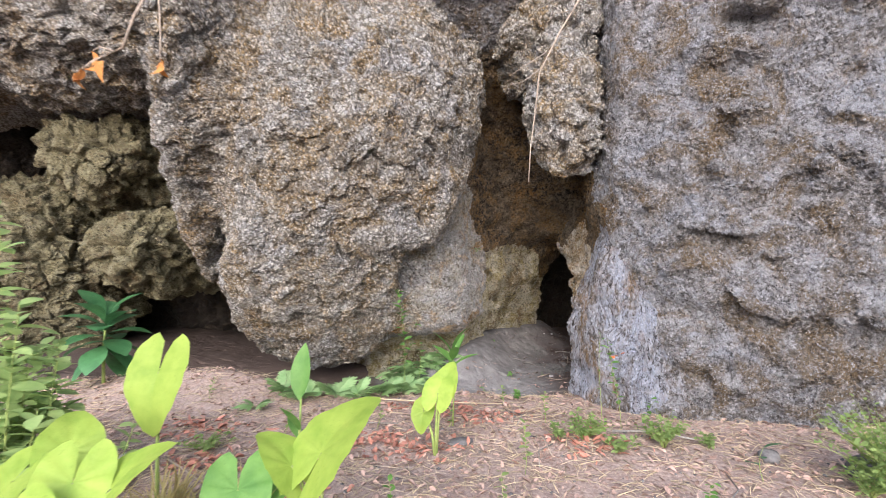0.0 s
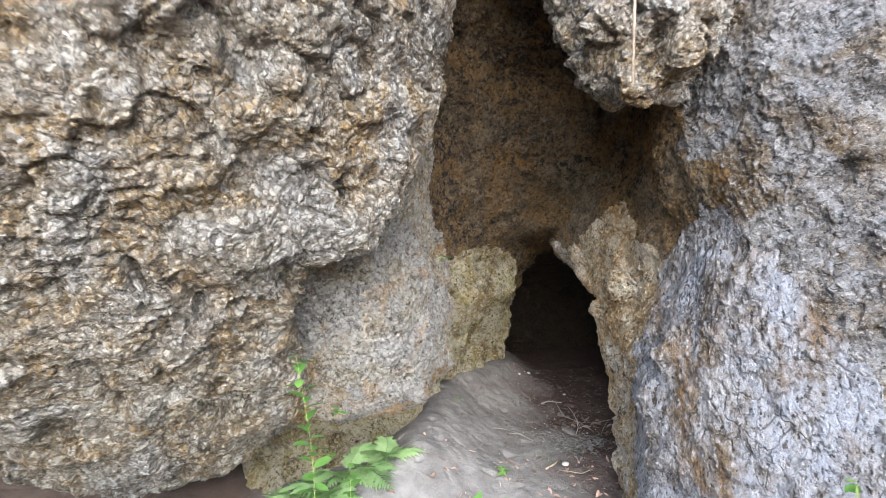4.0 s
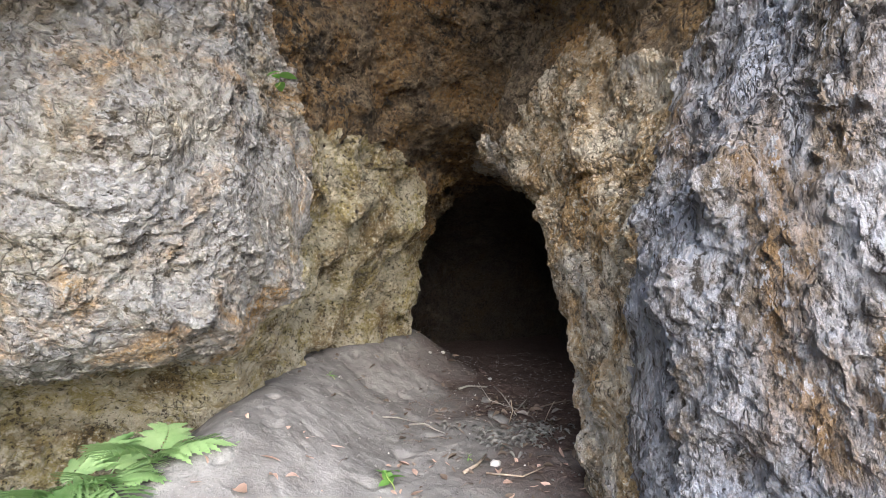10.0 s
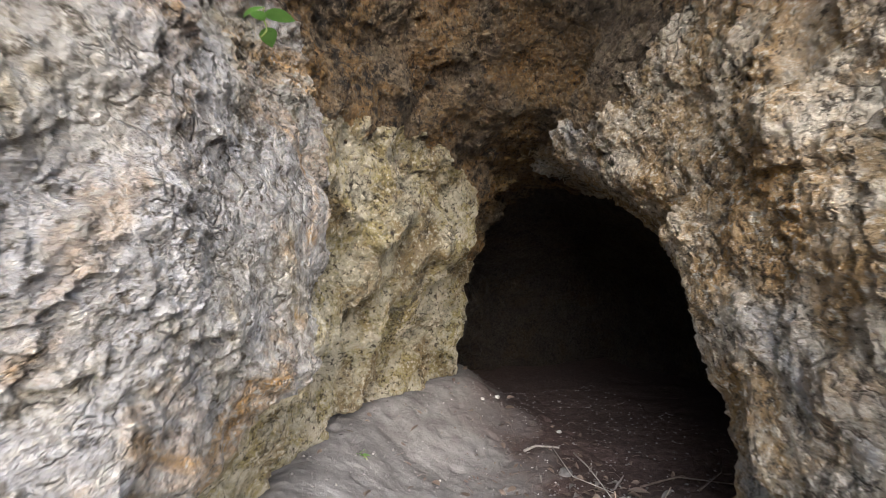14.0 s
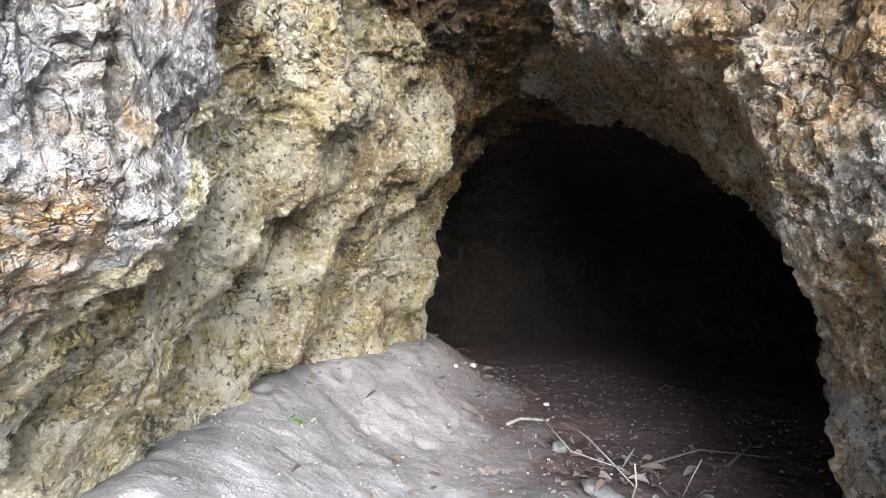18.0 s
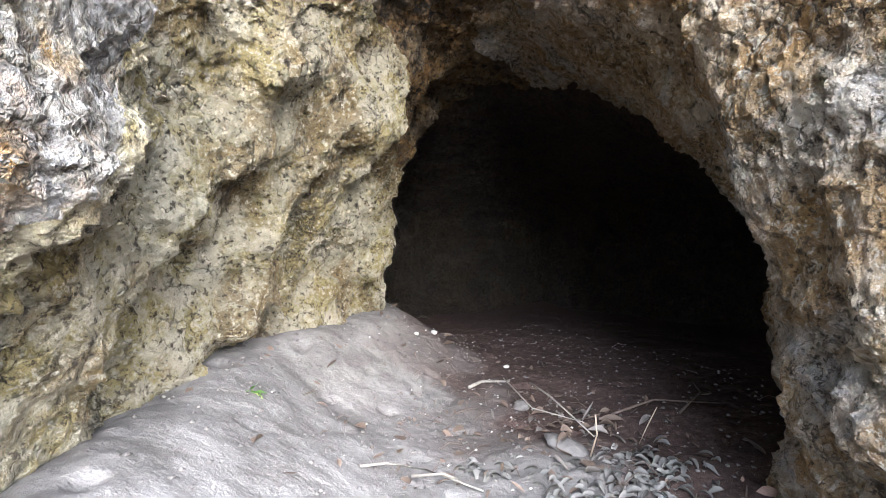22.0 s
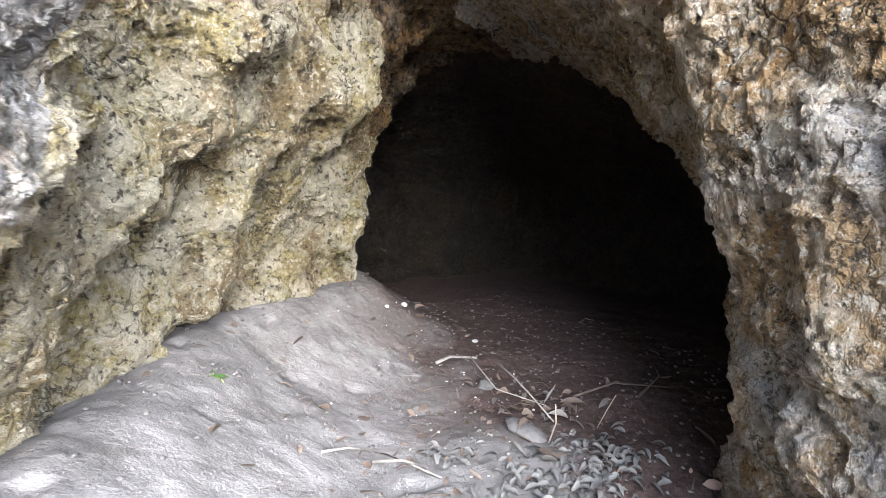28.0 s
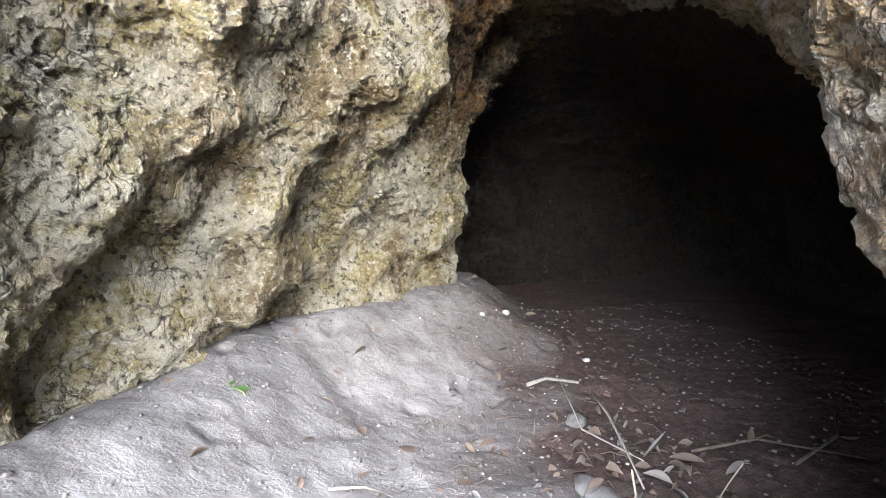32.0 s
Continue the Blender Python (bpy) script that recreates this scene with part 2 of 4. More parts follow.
def rock_mass(field, groups, lo, hi, fine_lo, fine_hi, h=0.042, grain=0.75, block=0.8, pits=1.0, seed=0.0):
    """One continuous body of rock, cut into named pieces where one kind of rock gives way to the next.
    groups: (name, material, label, category, reach of that rock). It is meshed finely inside the box fine_lo, fine_hi."""
    n, g = lattice(lo, hi, h)
    v = field(g)
    near = np.abs(v) < 0.24
    q = g[near]
    open_face = np.clip((5.3 - q[:, 1]) / 0.5, 0, 1)
    smoothed = np.clip(np.maximum((0.55 - q[:, 0]) / 0.2, (q[:, 0] - 1.5) / 0.2), 0, 1) * np.clip((7.5 - q[:, 1]) / 0.3, 0, 1)
    inner = np.clip((1.6 - q[:, 0]) / 0.3, 0, 1) * np.clip((q[:, 1] - 7.5) / 0.4, 0, 1)
    caves = 0.20 * np.clip(perlin(q, 0.26, seed + 81) - 0.15, 0, 1) + 0.05 * np.abs(perlin(q, 0.17, seed + 83)) - 0.05 * perlin(q, 0.21, seed + 85)
    bed = 1.7 * q[:, 2] + 0.9 * perlin(q, 0.9, seed + 5) + 0.35 * perlin(q, 0.25, seed + 6)
    v[near] -= lumps(q, block * (1 - 0.55 * smoothed + 1.6 * open_face + 0.6 * inner), pits, seed) + open_face * 0.2 * np.sqrt(np.abs(np.sin(np.pi * bed)))
    v[near] += inner * caves - (0.5 + 0.7 * inner) * (1 - 0.4 * smoothed) * facets(q + 0.02 * perlin(q, 0.1, seed + 9)[:, None], 0.15, seed + 87, 0.34, 0.30, 0.10)
    v = soften(v.reshape(n))
    field = read(v, np.array(lo, float), h)
    verts, quads = nets(None, lo, hi, h, v)
    mid = verts[quads].mean(1)
    near = ((mid > np.array(fine_lo)) & (mid < np.array(fine_hi))).all(1)
    made = {}
    for level, chosen in ((2, quads[near]), (1, quads[~near])):
        used, back = np.unique(chosen, return_inverse=True)
        v, q = verts[used], back.reshape(-1, 4)
        for _ in range(level):
            v, q = split(v, q)
            d, g = field(v), slope(field, v)
            v = v - np.clip(d, -0.1, 0.1)[:, None] * g / ((g ** 2).sum(1)[:, None] + 0.1)
        g = slope(field, v, 0.03)
        g /= np.linalg.norm(g, axis=1)[:, None] + 1e-9
        c = v[q].mean(1)
        wob = [0.20 * perlin(c, 0.5, seed + 3 * i) + 0.08 * perlin(c, 0.13, seed + 5 * i) + 0.03 * perlin(c, 0.04, seed + 7 * i) for i in range(len(groups))]
        kind = np.argmin([np.min([f(c) for f in grp[4]], 0) + w for grp, w in zip(groups, wob)], 0)
        out = skin(v, grain, pits, seed)
        side = np.stack([perlin(v, 0.16, seed + 71), perlin(v, 0.16, seed + 83), perlin(v, 0.16, seed + 97)], 1)
        v = v + out[:, None] * g + 0.018 * grain * side
        for i in range(len(groups)):
            made.setdefault(i, []).append((v, q[kind == i]))
    for i, (name, material, label, category, _) in enumerate(groups):
        vs, qs, n = [], [], 0
        for v, q in made[i]:
            used, back = np.unique(q, return_inverse=True)
            vs.append(v[used])
            qs.append(back.reshape(-1, 4) + n)
            n += len(used)
        tagged(new(name, mesh_of(name, np.concatenate(vs), np.concatenate(qs), material, False)), label, category, kind="structure")


# ---- the cave bay in plan ----
# Ribs of the rock that bound the open air, from the rock under the boulder round the cave to the cliff: (height, x, y) up each rib.
RIBS = (
    ((0.0, -1.3, 9.5),),
    ((0.1, -1.2, 7.6), (0.4, -1.2, 7.1), (0.7, -1.2, 6.8), (1.2, -1.2, 6.6), (1.8, -1.2, 6.0)),
    ((0.15, -0.25, 7.8), (0.4, -0.2, 7.6), (0.5, -0.22, 6.72), (0.66, -0.2, 6.57), (1.0, -0.17, 6.43), (1.4, -0.15, 6.38), (1.75, -0.12, 6.40), (2.0, -0.15, 6.05), (2.4, -0.2, 5.8)),
    ((0.15, 0.0, 7.7), (0.46, 0.02, 7.45), (0.57, 0.03, 6.74), (1.0, 0.06, 6.49), (1.4, 0.06, 6.48), (1.83, 0.03, 6.55), (2.05, 0.05, 6.35), (2.4, 0.05, 6.1)),
    ((0.15, 0.18, 7.6), (0.42, 0.2, 7.3), (0.56, 0.25, 6.85), (1.0, 0.29, 6.68), (1.4, 0.28, 6.66), (1.75, 0.24, 6.76), (2.1, 0.28, 6.8), (2.5, 0.25, 6.5)),
    ((0.15, 0.36, 7.7), (0.55, 0.36, 7.6), (0.75, 0.45, 7.15), (1.4, 0.46, 7.15), (2.03, 0.45, 7.28), (2.4, 0.5, 7.45), (3.3, 0.6, 7.2)),
    ((0.1, 0.54, 8.15), (0.5, 0.46, 8.05), (0.75, 0.56, 7.95), (1.0, 0.66, 7.95), (1.36, 0.84, 8.02), (1.75, 0.94, 7.92), (2.1, 1.0, 7.86), (2.35, 0.8, 7.65), (2.9, 0.8, 7.4), (3.4, 0.75, 7.1)),
    ((0.15, 0.68, 8.45), (0.5, 0.6, 8.38), (0.75, 0.7, 8.38), (1.0, 0.92, 8.38), (1.38, 1.05, 8.38), (1.7, 1.15, 8.2), (2.02, 1.13, 7.92), (2.45, 1.2, 7.7), (3.0, 1.2, 7.4)),
    ((0.2, 0.86, 8.88), (0.6, 0.86, 8.82), (0.8, 0.92, 8.78), (1.05, 1.15, 8.62), (1.4, 1.33, 8.6), (1.7, 1.38, 8.4), (1.88, 1.38, 8.02), (2.05, 1.38, 7.96), (2.45, 1.35, 7.7), (3.0, 1.35, 7.4)),
    ((0.25, 1.3, 9.16), (0.5, 1.24, 9.07), (0.75, 1.39, 9.1), (1.08, 1.56, 9.05), (1.4, 1.62, 8.95), (1.74, 1.68, 8.75), (1.88, 1.6, 8.08), (2.05, 1.6, 7.98), (2.4, 1.6, 7.68), (3.0, 1.6, 7.3)),
    ((0.2, 1.5, 9.44), (0.57, 1.55, 9.48), (0.85, 1.62, 9.34), (1.05, 1.69, 9.22), (1.25, 1.78, 9.15), (1.5, 1.92, 9.1), (1.76, 1.85, 8.85), (1.9, 1.75, 8.06), (2.05, 1.75, 7.98), (2.4, 1.78, 7.58), (3.0, 1.8, 7.2)),
    ((0.1, 1.73, 9.65), (0.6, 1.72, 9.62), (1.1, 1.76, 9.5), (1.24, 1.82, 9.2), (1.52, 2.06, 9.16), (1.76, 2.0, 8.88), (1.9, 1.84, 8.04), (2.05, 1.84, 7.96), (2.4, 1.9, 7.5), (3.0, 1.95, 7.1)),
    ((0.2, 2.0, 11.8), (1.1, 2.0, 11.5), (1.5, 2.2, 10.2), (1.75, 2.15, 8.92), (1.9, 1.9, 8.03), (2.05, 1.9, 7.95), (2.4, 1.98, 7.48)),
    ((0.2, 4.6, 11.6), (1.0, 4.4, 11.3), (1.5, 3.2, 10.0), (1.75, 2.25, 8.85), (1.9, 1.95, 8.0), (2.05, 1.95, 7.92), (2.4, 2.03, 7.44)),
    ((0.2, 4.6, 8.7), (0.9, 4.4, 8.7), (1.25, 3.4, 8.6), (1.5, 2.7, 8.6), (1.75, 2.2, 8.6), (1.9, 1.97, 7.93), (2.05, 1.97, 7.85), (2.4, 2.07, 7.38)),
    ((0.1, 3.1, 7.62), (0.6, 2.9, 7.65), (1.0, 2.6, 7.75), (1.25, 2.4, 7.9), (1.48, 2.27, 8.1), (1.7, 2.15, 8.25), (1.88, 1.97, 7.85), (2.05, 1.97, 7.7), (2.4, 2.07, 7.3)),
    ((0.1, 2.17, 7.2), (0.36, 2.03, 7.12), (0.6, 1.95, 7.1), (0.9, 1.87, 7.14), (1.2, 1.94, 7.3), (1.42, 1.94, 7.58), (1.6, 1.92, 7.98), (1.85, 1.8, 7.82), (2.0, 1.88, 7.35), (2.35, 2.06, 7.1), (3.0, 2.05, 6.9)),
    ((0.1, 1.88, 6.85), (0.5, 1.81, 6.79), (1.1, 1.79, 6.72), (1.35, 1.84, 6.75), (1.7, 1.87, 6.8), (2.0, 1.93, 6.8), (2.3, 2.02, 6.7), (3.0, 1.95, 6.5)),
    ((0.1, 1.64, 6.3), (0.7, 1.69, 6.33), (1.0, 1.69, 6.3), (1.4, 1.83, 6.25), (1.7, 1.88, 6.4), (1.88, 1.92, 6.2), (2.15, 1.72, 6.05), (3.0, 1.75, 6.0)),
    ((0.0, 1.5, 6.0), (0.7, 1.53, 5.85), (1.15, 1.58, 5.92), (1.27, 1.66, 5.7), (1.55, 1.77, 5.72), (1.78, 1.86, 5.75), (2.07, 1.77, 5.72), (3.0, 1.8, 5.7)),
    ((0.0, 1.62, 5.5), (0.6, 1.64, 5.45), (1.3, 1.7, 5.36), (1.6, 1.76, 5.48), (1.78, 1.84, 5.5), (1.95, 1.8, 5.42), (2.25, 1.86, 5.3), (3.1, 1.8, 5.1)),
    ((0.0, 2.1, 5.1), (0.8, 2.1, 4.97), (1.5, 2.08, 4.88), (2.0, 2.12, 4.95), (2.8, 2.25, 4.85)),
    ((0.0, 2.98, 4.75), (0.7, 2.9, 4.58), (1.4, 2.73, 4.43), (2.05, 2.84, 4.44), (3.0, 2.82, 4.45), (4.2, 2.9, 4.3)),
    ((0.0, 4.6, 4.3), (1.4, 4.5, 3.95), (3.0, 4.5, 4.0)),
    ((0.0, 8.0, 3.8),),
)


LEVELS = np.arange(-1.0, 7.0, 0.001)
RIB_X = [np.interp(LEVELS, [k[0] for k in r], [k[1] for k in r]) for r in RIBS]
RIB_Y = [np.interp(LEVELS, [k[0] for k in r], [k[2] for k in r]) for r in RIBS]
ROOF = np.where(LEVELS < 3.3, 20.0, np.maximum(7.3 - 1.5 * (LEVELS - 3.3), 5.2))      # the roof of the bay leans forward and closes it
RIB_Y = RIB_Y[:2] + [np.minimum(r, ROOF) for r in RIB_Y[2:]]


def bay(p):
    """Distance in plan from the rock that bounds the open air: below nought inside the rock, above it in the open."""
    out = np.empty(len(p))
    for s in range(0, len(p), 400000):
        q = p[s:s + 400000]
        z, a, b = q[:, 2], q[:, 0], q[:, 1]
        at = np.clip((z + 1.0) * 1000, 0, len(LEVELS) - 1).astype(np.int32)
        vx, vy = [r[at] for r in RIB_X], [r[at] for r in RIB_Y]
        vx += [0 * z + 8.0, 0 * z - 9.0, 0 * z - 9.0]
        vy += [0 * z - 6.0, 0 * z - 6.0, 0 * z + 9.5]
        best, odd = np.full(len(q), 1e9), np.zeros(len(q), bool)
        for i in range(len(vx)):
            x0, y0, x1, y1 = vx[i - 1], vy[i - 1], vx[i], vy[i]
            ux, uy = x1 - x0, y1 - y0
            t = np.clip(((a - x0) * ux + (b - y0) * uy) / (ux * ux + uy * uy + 1e-9), 0, 1)
            best = np.minimum(best, (a - x0 - t * ux) ** 2 + (b - y0 - t * uy) ** 2)
            odd ^= ((y0 > b) != (y1 > b)) & (a < x0 + (b - y0) * ux / np.where(np.abs(uy) < 1e-9, 1e-9, uy))
        out[s:s + 400000] = np.sqrt(best) * np.where(odd, 1, -1)
    return out


# ---- materials ----
class Nodes:
    def __init__(self, name):
        self.mat = bpy.data.materials.new(name)
        self.mat.use_nodes = True
        self.t = self.mat.node_tree
        self.bsdf = self.t.nodes["Principled BSDF"]
        self.geo = self.t.nodes.new("ShaderNodeNewGeometry")
        self.pos = self.geo.outputs["Position"]

    def put(self, kind, **values):
        n = self.t.nodes.new(kind)
        for k, v in values.items():
            if isinstance(v, bpy.types.NodeSocket):
                self.t.links.new(v, n.inputs[k.replace("_", " ")])
            else:
                n.inputs[k.replace("_", " ")].default_value = v
        return n

    def noise(self, scale, detail=4.0, rough=0.55, distortion=0.0, vec=None):
        return self.put("ShaderNodeTexNoise", Vector=vec or self.pos, Scale=scale, Detail=detail, Roughness=rough, Distortion=distortion).outputs["Fac"]

    def voronoi(self, scale, feature="F1", out="Distance", vec=None):
        n = self.put("ShaderNodeTexVoronoi", Vector=vec or self.pos, Scale=scale)
        n.feature = feature
        return n.outputs[out]

    def ramp(self, fac, lo, hi, a=0.0, b=1.0):
        n = self.put("ShaderNodeMapRange", Value=fac)
        for k, v in (("From Min", lo), ("From Max", hi), ("To Min", a), ("To Max", b)):
            n.inputs[k].default_value = v
        return n.outputs[0]

    def mix(self, fac, a, b):
        n = self.t.nodes.new("ShaderNodeMix")
        n.data_type = "RGBA"
        for i, v in ((0, fac), (6, a), (7, b)):
            if isinstance(v, bpy.types.NodeSocket):
                self.t.links.new(v, n.inputs[i])
            else:
                n.inputs[i].default_value = v if i == 0 else (*v, 1)
        return n.outputs[2]

    def math(self, op, a, b=0.0):
        n = self.t.nodes.new("ShaderNodeMath")
        n.operation = op
        for i, v in ((0, a), (1, b)):
            if isinstance(v, bpy.types.NodeSocket):
                self.t.links.new(v, n.inputs[i])
            else:
                n.inputs[i].default_value = v
        return n.outputs[0]

    def done(self, colour, rough=0.85, height=None, dist=0.02, strength=1.0, spec=0.3):
        if isinstance(colour, bpy.types.NodeSocket):
            self.t.links.new(colour, self.bsdf.inputs["Base Color"])
        else:
            self.bsdf.inputs["Base Color"].default_value = (*colour, 1)
        if isinstance(rough, bpy.types.NodeSocket):
            self.t.links.new(rough, self.bsdf.inputs["Roughness"])
        else:
            self.bsdf.inputs["Roughness"].default_value = rough
        self.bsdf.inputs["Specular IOR Level"].default_value = spec
        if height is not None:
            b = self.put("ShaderNodeBump", Height=height, Strength=strength, Distance=dist)
            self.t.links.new(b.outputs[0], self.bsdf.inputs["Normal"])
        return self.mat


def rock_material(name, main, pale, ochre, dark, ochre_at=0.55, dark_at=0.42, pebble=0.0, relief=1.0, crust=None, crust_at=0.55, streak=1.0):
    """Weathered limestone: a main and a pale tone, rusty patches, dark lichen, pits and hair cracks, fine gritty relief."""
    m = Nodes(name)
    if streak != 1.0:
        m.pos = m.put("ShaderNodeVectorMath", Vector=m.pos).outputs[0]
        m.pos.node.operation = "MULTIPLY"
        m.pos.node.inputs[1].default_value = (1, 1, streak)
    big, mid, fine = m.noise(1.3, 3), m.noise(6, 7, 0.70), m.noise(34, 6, 0.74)
    grit = m.noise(120, 4, 0.75)
    c = m.mix(m.ramp(mid, 0.44, 0.56), main, pale)
    if crust:
        at = m.math("ADD", m.math("MULTIPLY", m.noise(1.9, 7, 0.7, 0.6), 0.8), m.math("MULTIPLY", fine, 0.2))
        c = m.mix(m.ramp(at, crust_at - 0.03, crust_at + 0.06), c, crust)
    rust = m.math("ADD", m.noise(2.4, 5, 0.65, 0.8), m.math("MULTIPLY", fine, 0.3))
    c = m.mix(m.ramp(rust, ochre_at + 0.08, ochre_at + 0.22, 0, 0.9), c, ochre)
    c = m.mix(m.ramp(rust, ochre_at + 0.25, ochre_at + 0.32, 0, 0.8), c, tuple(v * w for v, w in zip(ochre, (1.2, 1.1, 0.9))))
    spots = m.math("ADD", m.math("MULTIPLY", m.noise(15, 6, 0.72, 0.4), 0.7), m.math("MULTIPLY", big, 0.3))
    c = m.mix(m.ramp(spots, dark_at + 0.01, dark_at - 0.06), c, dark)
    lichen = m.math("ADD", m.math("MULTIPLY", m.noise(3.7, 5, 0.7, 0.6), 0.7), m.math("MULTIPLY", m.noise(28, 4, 0.7), 0.3))
    c = m.mix(m.ramp(lichen, 0.435, 0.39, 0.0, 0.75), c, tuple(v * 1.2 for v in dark))
    c = m.mix(m.ramp(fine, 0.54, 0.59, 0.0, 0.95), c, pale)
    c = m.mix(m.ramp(fine, 0.445, 0.385, 0.0, 0.9), c, dark)
    c = m.mix(m.ramp(grit, 0.40, 0.28, 0.0, 0.75), c, dark)
    c = m.mix(m.ramp(grit, 0.62, 0.74, 0.0, 0.6), c, tuple(min(0.8, v * 1.35) for v in pale))
    bent = m.put("ShaderNodeMix", Factor=0.10)
    bent.data_type = "VECTOR"
    m.t.links.new(m.pos, bent.inputs[4])
    wob = m.put("ShaderNodeTexNoise", Vector=m.pos, Scale=11.0, Detail=4.0)
    m.t.links.new(wob.outputs["Color"], bent.inputs[5])
    edge = m.math("ABSOLUTE", m.math("SUBTRACT", m.noise(5, 5, 0.66), 0.5))
    crack = m.math("MULTIPLY", m.ramp(edge, 0.012, 0.003), m.ramp(m.noise(3.1, 4, 0.6), 0.50, 0.58))
    chips = m.put("ShaderNodeTexVoronoi", Vector=bent.outputs[1], Scale=15.0)
    chips.feature = "DISTANCE_TO_EDGE"
    joint = m.math("MULTIPLY", m.ramp(chips.outputs["Distance"], 0.055, 0.012), m.ramp(m.noise(4.2, 5, 0.7), 0.49, 0.60))
    crack = m.math("MAXIMUM", crack, m.math("MULTIPLY", joint, 0.8))
    c = m.mix(m.math("MULTIPLY", crack, 0.75), c, tuple(v * 0.6 for v in dark))
    flake = m.noise(13, 6, 0.74)
    height = m.math("ADD", m.math("ADD", m.math("MULTIPLY", fine, 1.0), m.math("MULTIPLY", grit, 0.5)), m.math("MULTIPLY", flake, 2.0))
    height = m.math("ADD", height, m.math("MULTIPLY", m.ramp(chips.outputs["Distance"], 0.0, 0.25), 0.35))
    height = m.math("SUBTRACT", height, m.math("MULTIPLY", crack, 0.7))
    if pebble:
        v = m.voronoi(36, vec=bent.outputs[1])
        tone = m.voronoi(36, out="Color", vec=bent.outputs[1])
        height = m.math("ADD", height, m.math("MULTIPLY", m.ramp(v, 0.6, 0.1), 0.7 * pebble))
        c = m.mix(m.ramp(tone, 0.60, 0.75, 0, 0.5 * pebble), c, tuple(v * 1.15 for v in pale))
        c = m.mix(m.ramp(tone, 0.36, 0.24, 0, 0.5 * pebble), c, dark)
        c = m.mix(m.ramp(v, 0.45, 0.65, 0, 0.7 * pebble), c, dark)
    return m.done(c, m.ramp(fine, 0.3, 0.7, 0.95, 0.7), height, 0.065 * relief, 1.0)


conglomerate = rock_material("conglomerate", (0.36, 0.315, 0.25), (0.58, 0.55, 0.50), (0.38, 0.26, 0.12), (0.085, 0.066, 0.046), 0.52, 0.40, 0.85, 1.0, (0.47, 0.455, 0.445), 0.50)
grey_stone = rock_material("grey_stone", (0.33, 0.285, 0.20), (0.46, 0.435, 0.39), (0.44, 0.25, 0.07), (0.085, 0.066, 0.042), 0.58, 0.395, 0.45, 0.9, (0.39, 0.38, 0.38), 0.48)
blue_stone = rock_material("blue_grey_stone", (0.19, 0.172, 0.16), (0.42, 0.41, 0.42), (0.19, 0.13, 0.065), (0.045, 0.038, 0.032), 0.52, 0.43, 0.3, 1.1, (0.32, 0.325, 0.355), 0.52)
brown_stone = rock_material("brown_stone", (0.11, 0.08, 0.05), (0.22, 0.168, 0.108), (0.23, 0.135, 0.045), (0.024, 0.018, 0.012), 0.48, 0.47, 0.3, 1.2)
yellow_stone = rock_material("yellow_stone", (0.37, 0.305, 0.14), (0.56, 0.51, 0.39), (0.22, 0.155, 0.065), (0.06, 0.046, 0.032), 0.56, 0.425, 0.0, 1.0, (0.49, 0.45, 0.34), 0.55)
streaked_stone = rock_material("streaked_stone", (0.17, 0.135, 0.10), (0.38, 0.375, 0.40), (0.22, 0.13, 0.05), (0.042, 0.034, 0.027), 0.54, 0.42, 0.25, 1.0, (0.38, 0.40, 0.47), 0.475, 0.5)
tan_stone = rock_material("tan_stone", (0.37, 0.26, 0.135), (0.64, 0.57, 0.46), (0.38, 0.24, 0.10), (0.06, 0.045, 0.03), 0.52, 0.42, 0.25, 1.0, (0.50, 0.48, 0.46), 0.54)
# near-black brown: the shade of chamber and recess is put into the colour
shaded_stone = rock_material("shaded_cave_stone", (0.034, 0.025, 0.018), (0.055, 0.042, 0.03), (0.05, 0.032, 0.014), (0.015, 0.012, 0.009), 0.55, 0.44, 0.0, 1.0)
olive_stone = rock_material("olive_stone", (0.20, 0.17, 0.085), (0.31, 0.275, 0.16), (0.16, 0.11, 0.05), (0.04, 0.033, 0.02), 0.58, 0.43, 0.0, 1.0)


def soil_material():
    m = Nodes("soil")
    sep = m.put("ShaderNodeSeparateXYZ", Vector=m.pos)
    x, y = sep.outputs[0], sep.outputs[1]
    mid, fine, grit = m.noise(5, 5, 0.6), m.noise(32, 5, 0.7), m.noise(140, 3, 0.7)
    dust = m.mix(m.ramp(mid, 0.35, 0.65), (0.115, 0.107, 0.101), (0.205, 0.194, 0.186))
    # reddish cave earth, with the shade of the inner floor darkened into it
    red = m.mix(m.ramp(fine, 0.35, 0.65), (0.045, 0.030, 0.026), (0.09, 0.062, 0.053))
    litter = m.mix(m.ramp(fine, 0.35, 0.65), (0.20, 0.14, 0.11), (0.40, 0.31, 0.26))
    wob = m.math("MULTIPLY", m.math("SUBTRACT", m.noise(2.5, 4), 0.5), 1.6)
    # dust gives way to the redder, shade-darkened earth towards the right
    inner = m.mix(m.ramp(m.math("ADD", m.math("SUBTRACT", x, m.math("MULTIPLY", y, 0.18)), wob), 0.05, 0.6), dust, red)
    # left of the bay, the recess shadow is painted as darker soil
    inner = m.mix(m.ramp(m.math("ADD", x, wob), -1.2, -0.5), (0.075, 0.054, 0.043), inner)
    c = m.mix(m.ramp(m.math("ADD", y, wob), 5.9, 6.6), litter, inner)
    c = m.mix(m.ramp(grit, 0.62, 0.78, 0, 0.5), c, (0.5, 0.48, 0.45))
    c = m.mix(m.ramp(grit, 0.36, 0.22, 0, 0.6), c, (0.07, 0.055, 0.045))
